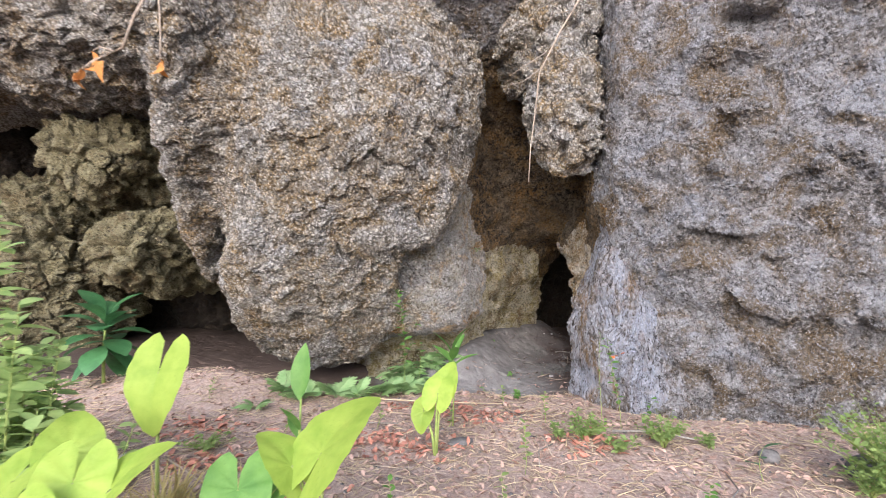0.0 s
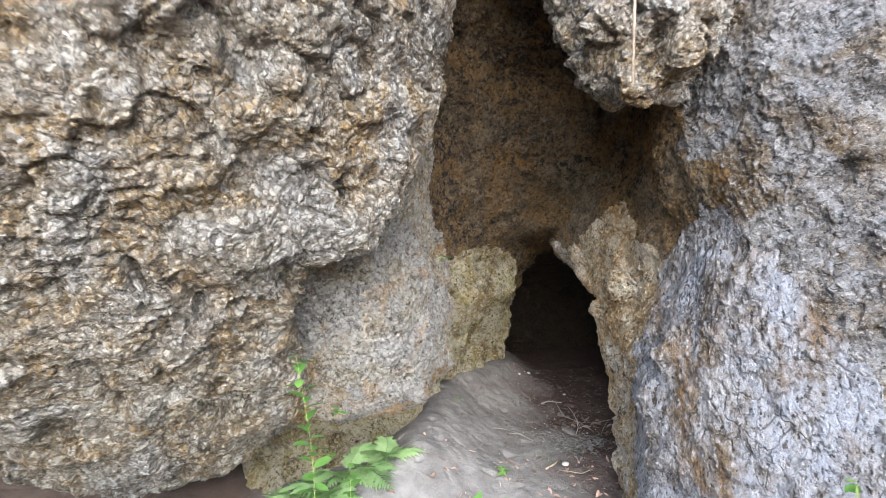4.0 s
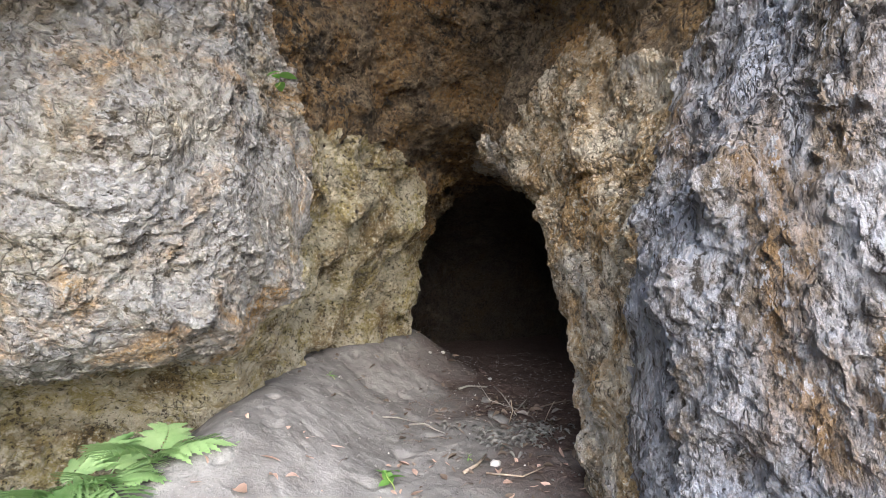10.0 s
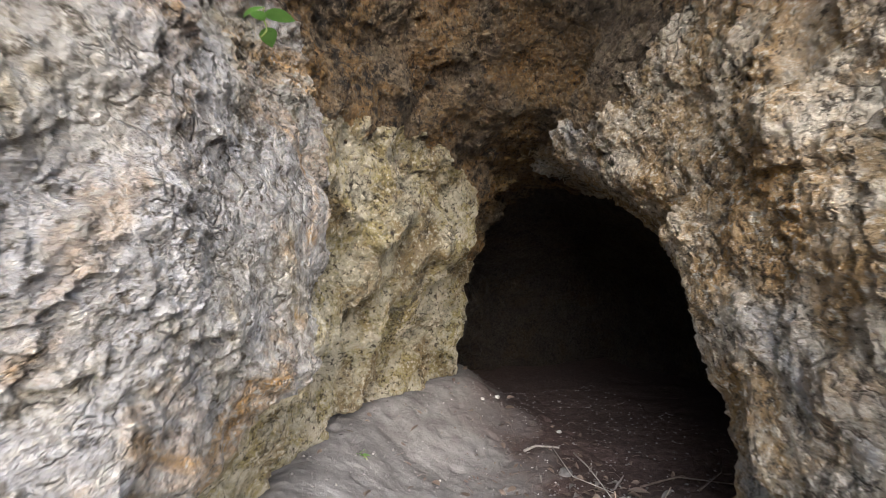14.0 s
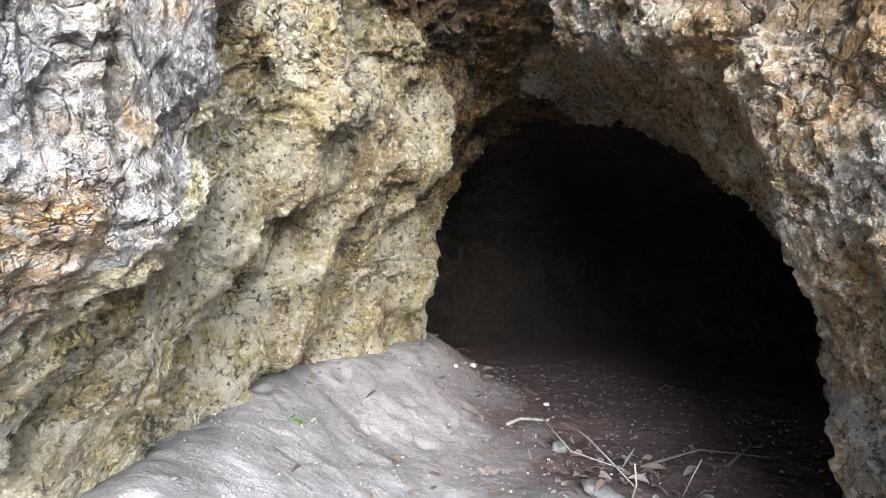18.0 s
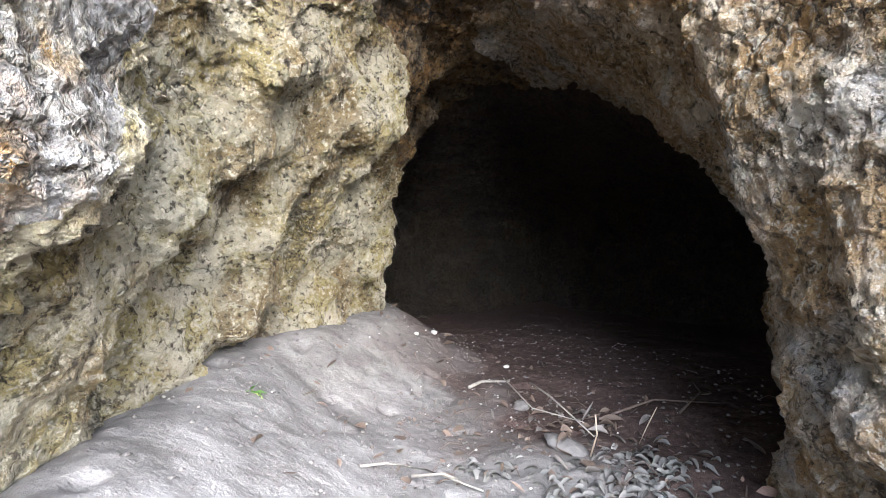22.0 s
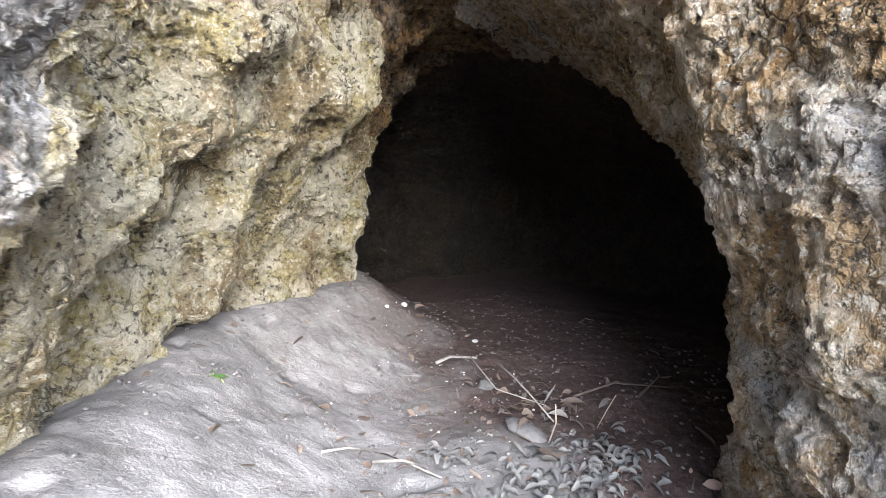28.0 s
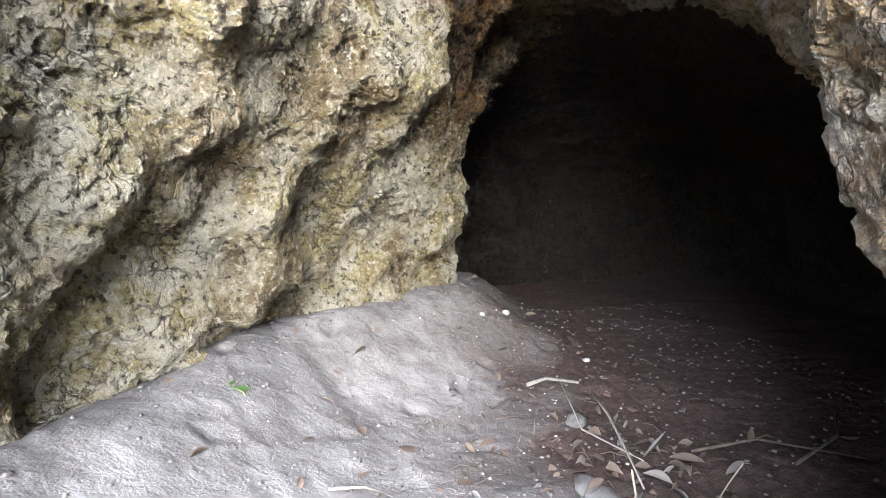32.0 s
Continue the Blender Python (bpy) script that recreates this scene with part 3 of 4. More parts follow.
    h = m.math("ADD", m.math("ADD", m.math("MULTIPLY", fine, 0.9), m.math("MULTIPLY", grit, 0.4)), m.math("MULTIPLY", m.noise(11, 4, 0.6, 0.4), 1.6))
    return m.done(c, 0.95, h, 0.012, 0.8, 0.15)


soil = soil_material()

# ---- ground ----
WALL_FOOT = ((-0.6, 6.75), (0.2, 6.95), (0.62, 8.2), (0.8, 8.75), (1.75, 9.55), (1.95, 11.0))


def smooth(v, a, b):
    t = np.clip((v - a) / (b - a), 0, 1)
    return t * t * (3 - 2 * t)


def ground_z(x, y):
    p = np.stack([x, y, 0 * x], 1)
    d = np.full(len(x), 9.0)
    for (ax, ay), (bx, by) in zip(WALL_FOOT, WALL_FOOT[1:]):
        ux, uy = bx - ax, by - ay
        t = np.clip(((x - ax) * ux + (y - ay) * uy) / (ux * ux + uy * uy), 0, 1)
        d = np.minimum(d, np.hypot(x - ax - t * ux, y - ay - t * uy))
    z = -0.02 - 0.16 * smooth(y, 5.6, 6.9)
    z = z + 0.41 * np.exp(-(d / 0.46) ** 2) * smooth(y, 6.3, 7.2) * smooth(12 - y, 0, 2)
    z = z - 0.19 * np.exp(-((x - 0.85) ** 2 + (y - 6.35) ** 2) / 0.25)
    z = z + 0.30 * np.exp(-(((x + 2.75) / 1.1) ** 2 + ((y - 5.7) / 0.5) ** 2)) - 0.55 * np.exp(-(((x + 2.2) / 1.5) ** 2 + ((y - 7.1) / 0.6) ** 2))
    z = z + 0.25 * smooth(-x, 2.5, 6) * smooth(y, 3, 7)
    near = np.exp(-(np.hypot(x, y - 6) / 14) ** 2)
    z = z + near * (0.05 * perlin(p, 1.3, 2.0) + 0.024 * fbm(p, 0.45, 3, 4.0, 0.38))
    z = z + near * (0.004 * perlin(p, 0.11, 5.0) + 0.006 * np.maximum(perlin(p, 0.06, 9.0) - 0.1, 0) * (1 + perlin(p, 0.5, 3.0)))
    floor = smooth(y, 6.0, 6.6) * smooth(3.2 - x, 0, 0.5)
    f1, f2, cid, _ = worley(p + 0.02 * np.stack([perlin(p, 0.06, 1.0), perlin(p, 0.06, 7.0), 0 * x], 1), 0.10, 3.0)
    z = z + floor * (0.016 * np.clip(0.35 - f1, 0, 1) * (_cell[cid, 1] > 0.6) + 0.004 * fbm(p, 0.07, 3, 12.0, 0.7) - 0.07 * np.clip(perlin(p, 0.13, 14.0) - 0.38, 0, 1))
    return z + (1 - near) * 0.4 * perlin(p, 15.0, 6.0)


def spaced(a, b, c, d, fine, coarse):
    out = [b]
    step = fine
    while out[-1] > a:
        step = min(step * 1.25, coarse)
        out.append(out[-1] - step)
    left = out[::-1]
    mid = list(np.arange(b + fine, c, fine))
    out, step = [c], fine
    while out[-1] < d:
        step = min(step * 1.25, coarse)
        out.append(out[-1] + step)
    return np.array(left + mid + out)


def finer(a, lo, hi, step):
    """The same spacing, closer between lo and hi."""
    return np.concatenate([a[a < lo], np.arange(lo, hi, step), a[a > hi]])


gx, gy = finer(spaced(-400, -5.0, 4.5, 400, 0.04, 60), -0.4, 2.7, 0.014), finer(spaced(-400, 2.2, 11.9, 400, 0.04, 60), 6.3, 9.7, 0.014)
X, Y = np.meshgrid(gx, gy, indexing="ij")
gv = np.stack([X.ravel(), Y.ravel(), ground_z(X.ravel(), Y.ravel())], 1)
idx = np.arange(len(gv)).reshape(len(gx), len(gy))
gq = np.stack([idx[:-1, :-1], idx[1:, :-1], idx[1:, 1:], idx[:-1, 1:]], -1).reshape(-1, 4)
ground = tagged(new("ground", mesh_of("ground", gv, gq, soil)), "dusty grey and reddish earth floor with dry litter, colour darkened where shaded", "ground", kind="structure")

# ---- the rock ----
boulder = rock("boulder", join([ell((-1.20, 6.56, 3.74), (1.72, 1.62, 1.97), shear=(0.02, 0.26)), ell((-1.64, 6.44, 0.97), (1.11, 0.54, 1.05), shear=(0.14, -0.90)),
                                ell((-2.72, 6.22, 3.65), (0.46, 1.51, 2.57), shear=(0.23, -0.61)), ell((-0.55, 6.53, 3.50), (0.67, 0.46, 1.83), shear=(-0.14, 0.39)),
                                ell((-1.5, 7.2, 1.7), (0.9, 0.9, 1.35)), ell((-2.05, 6.3, 1.95), (0.6, 0.6, 0.8))], 0.5),
               (-4.3, 4.0, -0.3), (1.3, 9.0, 5.2), conglomerate, 0.053, 2, 0.8, 0.6, 0.8, 1.0)
tagged(boulder, "huge rough pebbly grey-tan boulder overhanging the cave approach", "boulder")

pockets = join([ell((0.80, 8.60, 0.62), (0.13, 0.17, 0.36)), ell((1.58, 9.40, 0.62), (0.10, 0.10, 0.11)), ell((0.88, 8.14, 1.28), (0.13, 0.12, 0.055)), ell((1.38, 8.74, 1.30), (0.15, 0.12, 0.18), ry=20),
                ell((0.02, 6.46, 1.27), (0.11, 0.08, 0.055), ry=20), ell((0.10, 6.68, 0.73), (0.13, 0.11, 0.07)), ell((1.90, 7.16, 1.13), (0.08, 0.09, 0.12)), ell((-0.15, 6.40, 1.65), (0.055, 0.08, 0.05)),
                ell((0.38, 7.66, 0.50), (0.14, 0.13, 0.09)), ell((0.62, 8.20, 0.75), (0.09, 0.09, 0.13)), ell((1.60, 5.80, 1.13), (0.08, 0.07, 0.11))], 0.05)
lip = ell((1.93, 9.22, 1.50), (0.21, 0.2, 0.31))
rock_mass(carve(join([lambda p: -bay(p), lip], 0.06), pockets, 0.08), (
    ("rock_outcrop", grey_stone, "smoother pale grey rock with orange rust stains under the boulder", "rock", [ell((-0.4, 6.9, 1.35), (0.95, 0.75, 0.95))]),
    ("wall_left", yellow_stone, "craggy pale yellow limestone cave wall", "wall", [ell((0.9, 8.75, 0.75), (1.0, 1.35, 1.0)), ell((0.1, 7.6, 0.2), (0.8, 0.6, 0.4))]),
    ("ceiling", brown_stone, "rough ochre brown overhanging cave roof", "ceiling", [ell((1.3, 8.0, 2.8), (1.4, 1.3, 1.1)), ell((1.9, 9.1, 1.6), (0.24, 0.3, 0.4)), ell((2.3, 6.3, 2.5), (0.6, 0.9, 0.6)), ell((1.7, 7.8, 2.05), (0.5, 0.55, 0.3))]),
    ("wall_jamb", tan_stone, "tan and chalky white rock arching over the cave mouth", "wall", [ell((2.3, 7.0, 0.9), (0.75, 0.9, 1.05)), ell((2.15, 8.0, 1.55), (0.35, 0.7, 0.2))]),
    ("wall_right", streaked_stone, "blue-grey rock wall streaked with rust beside the cave mouth", "wall", [ell((2.4, 5.5, 0.9), (0.95, 0.7, 0.95))]),
    ("cliff", blue_stone, "tall weathered grey limestone cliff face", "cliff", [ell((3.9, 4.8, 2.3), (2.2, 1.2, 3.0)), ell((2.4, 5.3, 3.2), (1.0, 0.9, 1.3))]),
    # chamber reach: stone painted darker to deepen the cave's shade
    ("wall_chamber", shaded_stone, "brown inner wall of the cave chamber, colour darkened for shade", "wall", [ell((3.8, 10.0, 0.6), (1.9, 2.0, 1.2)), ell((2.6, 10.5, 0.7), (0.95, 0.95, 1.0))]),
), (-1.4, 3.3, -0.35), (5.6, 12.2, 5.2), (-0.7, 4.2, -0.5), (5.0, 12.3, 3.9), 0.045, 0.8, 0.75, 1.0, 3.0)
hanging = rock("hanging_rock", join([ell((1.38, 5.72, 3.22), (0.47, 0.6, 0.76), ry=-12), ell((1.25, 6.2, 4.2), (0.7, 0.8, 0.8))], 0.2), (0.2, 4.7, 2.0), (2.4, 7.2, 5.0), conglomerate, 0.05, 2, 0.8, 1.1, 0.8, 7.0)
tagged(hanging, "lump of grey-tan rock hanging above the cave mouth", "rock")
brow = rock("cliff_brow", join([ell((-4.6, 7.6, 4.95), (2.6, 2.2, 1.38), power=3.0), ell((0.5, 8.6, 5.2), (3.0, 2.6, 1.4)), ell((-7.3, 7.2, 4.6), (1.6, 1.8, 1.2))], 0.4),
            (-9.5, 4.6, 2.0), (4.0, 11.5, 7.2), conglomerate, 0.13, 2, 1.0, 1.2, 1.0, 8.0)
tagged(brow, "overhanging brow of brown limestone cliff", "cliff", kind="structure")
for i, (c, r) in enumerate((((-5.0, 8.4, 2.95), (0.95, 1.7, 0.72)), ((-4.3, 8.2, 1.62), (0.78, 1.7, 0.66)), ((-6.7, 8.4, 1.3), (1.4, 1.4, 1.6)))):
    c, r = np.array(c), np.array(r)
    tagged(rock("rock_block", ell(c, r, power=2.3), c - r - 0.4, c + r + 0.4, olive_stone, 0.07, 2, 0.8, 1.7, 0.6, 20.0 + i),
           "rounded olive-brown limestone block in the shaded recess", "rock", group="blocks in the recess")
# rock behind the recess, its shade painted in with the near-black stone
back = rock("wall_back", join([ell((-5.5, 12.2, 2.0), (4.5, 2.2, 5.0)), ell((0.0, 13.2, 2.0), (3.5, 3.2, 5.0)), ell((-9.5, 10.0, 2.5), (3.0, 2.5, 4.0))], 0.4), (-12.5, 7.0, -1.0), (4.0, 17, 7.0), shaded_stone, 0.2, 1, 1.5, 1.5, 1.0, 9.0)
tagged(back, "brown rock closing the recess behind the boulder, colour darkened for shade", "wall", kind="structure")


# ---- small things: shapes ----
class Shape:
    """Collects vertices and faces into one mesh."""
    def __init__(self):
        self.v, self.f = [], []

    def add(self, verts, faces):
        n = len(self.v)
        self.v += [tuple(p) for p in verts]
        self.f += [tuple(i + n for i in f) for f in faces]
        return self

    def tube(self, points, r0, r1, sides=6):
        pts = [Vector(p) for p in points]
        verts, faces = [], []
        for i, p in enumerate(pts):
            way = (pts[min(i + 1, len(pts) - 1)] - pts[max(i - 1, 0)]).normalized()
            a = way.orthogonal().normalized()
            b = way.cross(a)
            r = r0 + (r1 - r0) * i / (len(pts) - 1)
            for k in range(sides):
                t = 2 * math.pi * k / sides
                verts.append(p + r * (math.cos(t) * a + math.sin(t) * b))
        for i in range(len(pts) - 1):
            for k in range(sides):
                k2 = (k + 1) % sides
                faces.append((i * sides + k, i * sides + k2, (i + 1) * sides + k2, (i + 1) * sides + k))
        faces.append(tuple(range(sides))[::-1])
        faces.append(tuple((len(pts) - 1) * sides + k for k in range(sides)))
        return self.add(verts, faces)

    def blade(self, m, length, width, droop=0.2, fold=0.25, n=6, belly=0.4, tooth=0.0):
        """A pointed leaf along +y of the pose m: droop bends its tip down, fold lifts its two halves."""
        verts, faces = [], []
        for i in range(n + 1):
            u = i / n
            w = width / 2 * (math.sin(math.pi * u ** (0.5 + belly)) ** 0.8 if 0 < u < 1 else 0.02)
            if tooth and i % 2:
                w *= 1 - tooth
            y, z = length * u * (1 - 0.2 * droop * u), -droop * length * u * u * 0.6
            for s in (-1, 0, 1):
                verts.append(m @ Vector((s * w, y, z + (fold * w if s else 0))))
        for i in range(n):
            for s in (0, 1):
                a = i * 3 + s
                faces.append((a, a + 1, a + 4, a + 3))
        return self.add(verts, faces)

    def mesh(self, name, material, smooth=True):
        me = bpy.data.meshes.new(name)
        me.from_pydata(self.v, [], self.f)
        me.materials.append(material)
        for p in me.polygons:
            p.use_smooth = smooth
        return me


def part(name, data, parent, label=""):
    ob = new(name, data)
    ob.parent = parent
    return tagged(ob, label)


def at_ground(x, y):
    return float(ground_z(np.array([x]), np.array([y]))[0])


def leaf_material(name, a, b, vein=None, shine=0.4, through_light=0.45):
    m = Nodes(name)
    info = m.t.nodes.new("ShaderNodeObjectInfo")
    c = m.mix(m.ramp(m.noise(9, 4), 0.3, 0.7), a, b)
    c = m.mix(m.ramp(m.noise(60, 3), 0.62, 0.75, 0, 0.4), c, tuple(v * 0.6 for v in a))
    c = m.mix(m.math("MULTIPLY", info.outputs["Random"], 0.35), c, tuple(v * 0.65 for v in a))
    mat = m.done(c, 1 - shine, m.noise(45, 3), 0.004, 0.5, 0.4)
    tr = m.put("ShaderNodeBsdfTranslucent", Color=c)
    mixer = m.put("ShaderNodeMixShader", Fac=through_light)
    m.t.links.new(m.bsdf.outputs[0], mixer.inputs[1])
    m.t.links.new(tr.outputs[0], mixer.inputs[2])
    m.t.links.new(mixer.outputs[0], m.t.nodes["Material Output"].inputs["Surface"])
    return mat


def plain_material(name, a, b, scale=20.0, rough=0.8, island=False):
    m = Nodes(name)
    c = m.mix(m.ramp(m.noise(scale, 4), 0.3, 0.7), a, b)
    if island:
        r = m.geo.outputs["Random Per Island"]
        c = m.mix(m.ramp(r, 0.0, 1.0, 0.0, 0.85), c, tuple(v * 1.35 for v in b))
        c = m.mix(m.ramp(r, 0.75, 1.0, 0.0, 0.7), c, tuple(v * 0.45 for v in a))
    return m.done(c, rough, m.noise(scale * 6, 4), 0.004, 0.7, 0.25)


taro_green = leaf_material("taro_leaf", (0.24, 0.36, 0.045), (0.38, 0.48, 0.08))
deep_green = leaf_material("deep_green_leaf", (0.04, 0.12, 0.04), (0.08, 0.20, 0.075), shine=0.6, through_light=0.25)
fresh_green = leaf_material("fresh_leaf", (0.09, 0.21, 0.04), (0.17, 0.32, 0.07))
fern_green = leaf_material("fern_leaf", (0.20, 0.34, 0.12), (0.38, 0.51, 0.24))
dull_green = leaf_material("dull_leaf", (0.15, 0.23, 0.06), (0.28, 0.36, 0.12))
stalk_green = plain_material("stalk", (0.16, 0.22, 0.05), (0.28, 0.32, 0.10))
dark_wood = plain_material("dark_wood", (0.06, 0.045, 0.036), (0.13, 0.10, 0.08), 40)
bark = plain_material("dry_wood", (0.20, 0.15, 0.11), (0.34, 0.28, 0.22), 40)
pale_wood = plain_material("bleached_wood", (0.16, 0.145, 0.125), (0.29, 0.265, 0.235), 60)
orange_dry = leaf_material("orange_dry_leaf", (0.42, 0.16, 0.04), (0.60, 0.30, 0.08), shine=0.2, through_light=0.35)
brown_dry = leaf_material("brown_dry_leaf", (0.075, 0.052, 0.038), (0.15, 0.112, 0.085), shine=0.25, through_light=0.15)
grey_dry = leaf_material("grey_dry_leaf", (0.10, 0.085, 0.075), (0.21, 0.185, 0.168), shine=0.2, through_light=0.1)
grey_withered = leaf_material("grey_withered_leaf", (0.085, 0.08, 0.074), (0.19, 0.182, 0.17), shine=0.2, through_light=0.1)
litter_brown = plain_material("litter", (0.19, 0.12, 0.09), (0.36, 0.25, 0.20), 30, 0.85, True)
red_dry = plain_material("rust_red_leaf", (0.24, 0.09, 0.06), (0.36, 0.17, 0.12), 30, 0.8, True)
straw = plain_material("straw", (0.26, 0.20, 0.12), (0.42, 0.34, 0.22), 30, 0.8, True)
chalk = plain_material("chalk_stone", (0.32, 0.30, 0.28), (0.50, 0.48, 0.45), 25, 0.9)
pebble_grey = plain_material("pebble", (0.20, 0.18, 0.165), (0.34, 0.32, 0.30), 25, 0.9, True)
gravel_grey = plain_material("gravel", (0.08, 0.072, 0.068), (0.16, 0.15, 0.142), 25, 0.9)
red_fruit = plain_material("red_leaf", (0.45, 0.08, 0.03), (0.6, 0.22, 0.06), 25, 0.6)
rng = random.Random(11)


def heart_mesh(name, size, material, cup=0.12, ripple=0.03):
    """A taro blade: heart-shaped, tip along +y, the stalk meeting it at the origin, ribs slightly sunk."""
    rings, n = 7, 40
    verts, faces = [(0, 0, 0)], []
    for k in range(1, rings + 1):
        for i in range(n):
            t = -math.pi + 2 * math.pi * i / n
            r = (0.60 + 0.25 * math.cos(t) ** 2 + 0.30 * math.exp(-(t / 0.33) ** 2)) * (1 - 0.62 * math.exp(-((math.pi - abs(t)) / 0.17) ** 2))
            r *= size * k / rings
            x, y = 1.12 * r * math.sin(t), r * math.cos(t)
            rib = abs(math.sin(5 * t)) * ripple * size * (k / rings)
            verts.append((x, y, cup * abs(x) * 0.8 - 0.35 * max(y, 0) ** 2 / size + rib))
    for i in range(n):
        if i == 0:
            continue
        faces.append((0, 1 + i - 1, 1 + i))
    for k in range(rings - 1):
        for i in range(1, n):
            a, b = 1 + k * n + i - 1, 1 + k * n + i
            faces.append((a, a + n, b + n, b))
    return Shape().add(verts, faces).mesh(name, material)


def taro(x, y, leaves, label, material=None):
    """leaves: height, sideways and forward reach, size, heading, pitch of the blade."""
    base = tagged(new("taro_plant"), label, "plant", group="taro plants")
    g = at_ground(x, y)
    base.location = (x, y, g)
    for h, dx, dy, size, head, pitch in leaves:
        tip = Vector((dx, dy, h))
        pts = [Vector((dx * 0.03, dy * 0.03, -0.03)), Vector((dx * 0.25, dy * 0.25, h * 0.45)), Vector((dx * 0.65, dy * 0.65, h * 0.85)), tip]
        part("stalk", Shape().tube(pts, 0.014, 0.006).mesh("stalk", stalk_green), base, "pale green stalk")
        leaf = part("leaf", heart_mesh("leaf", size, material or taro_green), base, "yellow-green heart-shaped leaf")
        leaf.matrix_local = Matrix.Translation(tip) @ pose(0, 0, 0, 0, 0, head) @ pose(0, 0, 0, pitch, 0, 0)
    return base


def frond_mesh(name, length, seed):
    r = random.Random(seed)
    s = Shape()
    n = 13
    arc = lambda u: Vector((0.03 * math.sin(3 * u), length * (u - 0.12 * u * u), length * (0.45 * u - 0.62 * u * u)))
    s.tube([arc(i / 8) for i in range(9)], 0.0035, 0.001, 4)
    for i in range(1, n + 1):
        u = 0.14 + 0.84 * i / n
        p = arc(u)
        size = length * 0.44 * math.sin(math.pi * min(0.98, 0.22 + 0.76 * u)) ** 0.9 + 0.01
        for side in (-1, 1):
            m = Matrix.Translation(p) @ pose(0, 0, 0, -8 + r.uniform(-8, 8), side * 12, -side * (66 - 20 * u) + r.uniform(-5, 5))
            s.blade(m, size, size * 0.32, 0.25, 0.12, 12, 0.0, 0.5)
    m = Matrix.Translation(arc(0.97))
    s.blade(m, length * 0.12, length * 0.06, 0.3, 0.2, 4)
    return s.mesh(name, fern_green)


pale_green = leaf_material("pale_green_leaf", (0.26, 0.38, 0.12), (0.42, 0.52, 0.20))
yellow_grass = leaf_material("yellow_grass", (0.34, 0.27, 0.10), (0.52, 0.44, 0.18))
FRONDS = [frond_mesh("frond", 0.36, 5), frond_mesh("frond", 0.30, 6), frond_mesh("frond", 0.25, 7)]


def fern(x, y, n=6, size=1.0, lift=18, z=None, facing=None, spread=150):
    base = tagged(new("fern"), "light green fern growing at the foot of the rock", "fern", group="ferns")
    base.location = (x, y, at_ground(x, y) if z is None else z)
    for i in range(n):
        head = rng.uniform(0, 360) if facing is None else facing + spread * ((i + 0.5) / n - 0.5)
        f = part("frond", FRONDS[i % 3], base)
        k = size * rng.uniform(0.75, 1.1)
        f.matrix_local = pose(0, 0, 0, lift + rng.uniform(-12, 22), rng.uniform(-15, 15), head + rng.uniform(-15, 15)) @ Matrix.Diagonal((k, k, k, 1))
    return base


def herb(x, y, height=0.3, n=10, leaf=0.07, lean=(0, 0), material=None, label="small green weed with oval leaves", z=None, category="weed", droop=0.3, stem=0.003):
    base = tagged(new("weed"), label, category)
    g = at_ground(x, y) if z is None else z
    base.location = (x, y, g)
    r = random.Random(int(1000 * x + 77 * y))
    top = lambda u: Vector((lean[0] * u * u + 0.02 * math.sin(4 * u + x), lean[1] * u * u, height * u - 0.015))
    part("stem", Shape().tube([top(i / 6) for i in range(7)], stem, stem * 0.4, 5).mesh("stem", stalk_green), base)
    shape = [Shape().blade(Matrix(), leaf * k, leaf * k * 0.55, droop, 0.2, 6).mesh("leaf", material or fresh_green) for k in (1.0, 0.75)]
    for i in range(n):
        u = 0.25 + 0.75 * (i + 1) / n
        f = part("leaf", shape[i % 2], base)
        f.matrix_local = Matrix.Translation(top(u)) @ pose(0, 0, 0, r.uniform(-10, 45), r.uniform(-20, 20), 137.5 * i + r.uniform(-25, 25))
    return base


def clump(x, y, size, height, n, material, label, z=None, leaf=0.05):
    """A low, uneven bush of many small leaves on thin stems."""
    base = tagged(new("bush"), label, "bush")
    base.location = (x, y, at_ground(x, y) if z is None else z)
    r = random.Random(int(531 * x + 91 * y))
    stems, leaves = Shape(), Shape()
    for i in range(max(6, n // 14)):
        a, d = r.uniform(0, 6.28), size * r.uniform(0.2, 1) ** 0.7
        h = height * r.uniform(0.5, 1.0) * (1 - 0.4 * (d / size) ** 2)
        pts = [Vector((d * u * math.cos(a) * (0.4 + 0.6 * u), d * u * math.sin(a) * (0.4 + 0.6 * u), h * (u ** 0.8) - 0.02)) for u in (0, 0.3, 0.6, 0.85, 1)]
        stems.tube(pts, 0.003, 0.001, 4)
        for j in range(14):
            u = r.uniform(0.3, 1.0)
            p = Vector((d * u * math.cos(a) * (0.4 + 0.6 * u), d * u * math.sin(a) * (0.4 + 0.6 * u), h * (u ** 0.8)))
            m = Matrix.Translation(p) @ pose(0, 0, 0, r.uniform(-30, 50), r.uniform(-30, 30), r.uniform(0, 360))
            k = leaf * r.uniform(0.6, 1.3)
            leaves.blade(m, k, k * 0.6, 0.3, 0.2, 4)
    part("stalk", stems.mesh("stalk", stalk_green), base)
    part("foliage", leaves.mesh("foliage", material), base)
    return base


# ---- plants in front of the cliff ----
taro(-1.72, 3.02, [(0.93, 0.0, 0.02, 0.31, 165, -62)], "single upright taro leaf glowing yellow-green")
taro(-0.60, 2.5, [(0.66, 0.0, -0.02, 0.33, -48, 52), (0.58, -0.16, 0.02, 0.22, 60, 48)], "taro plant with broad bright green leaves")
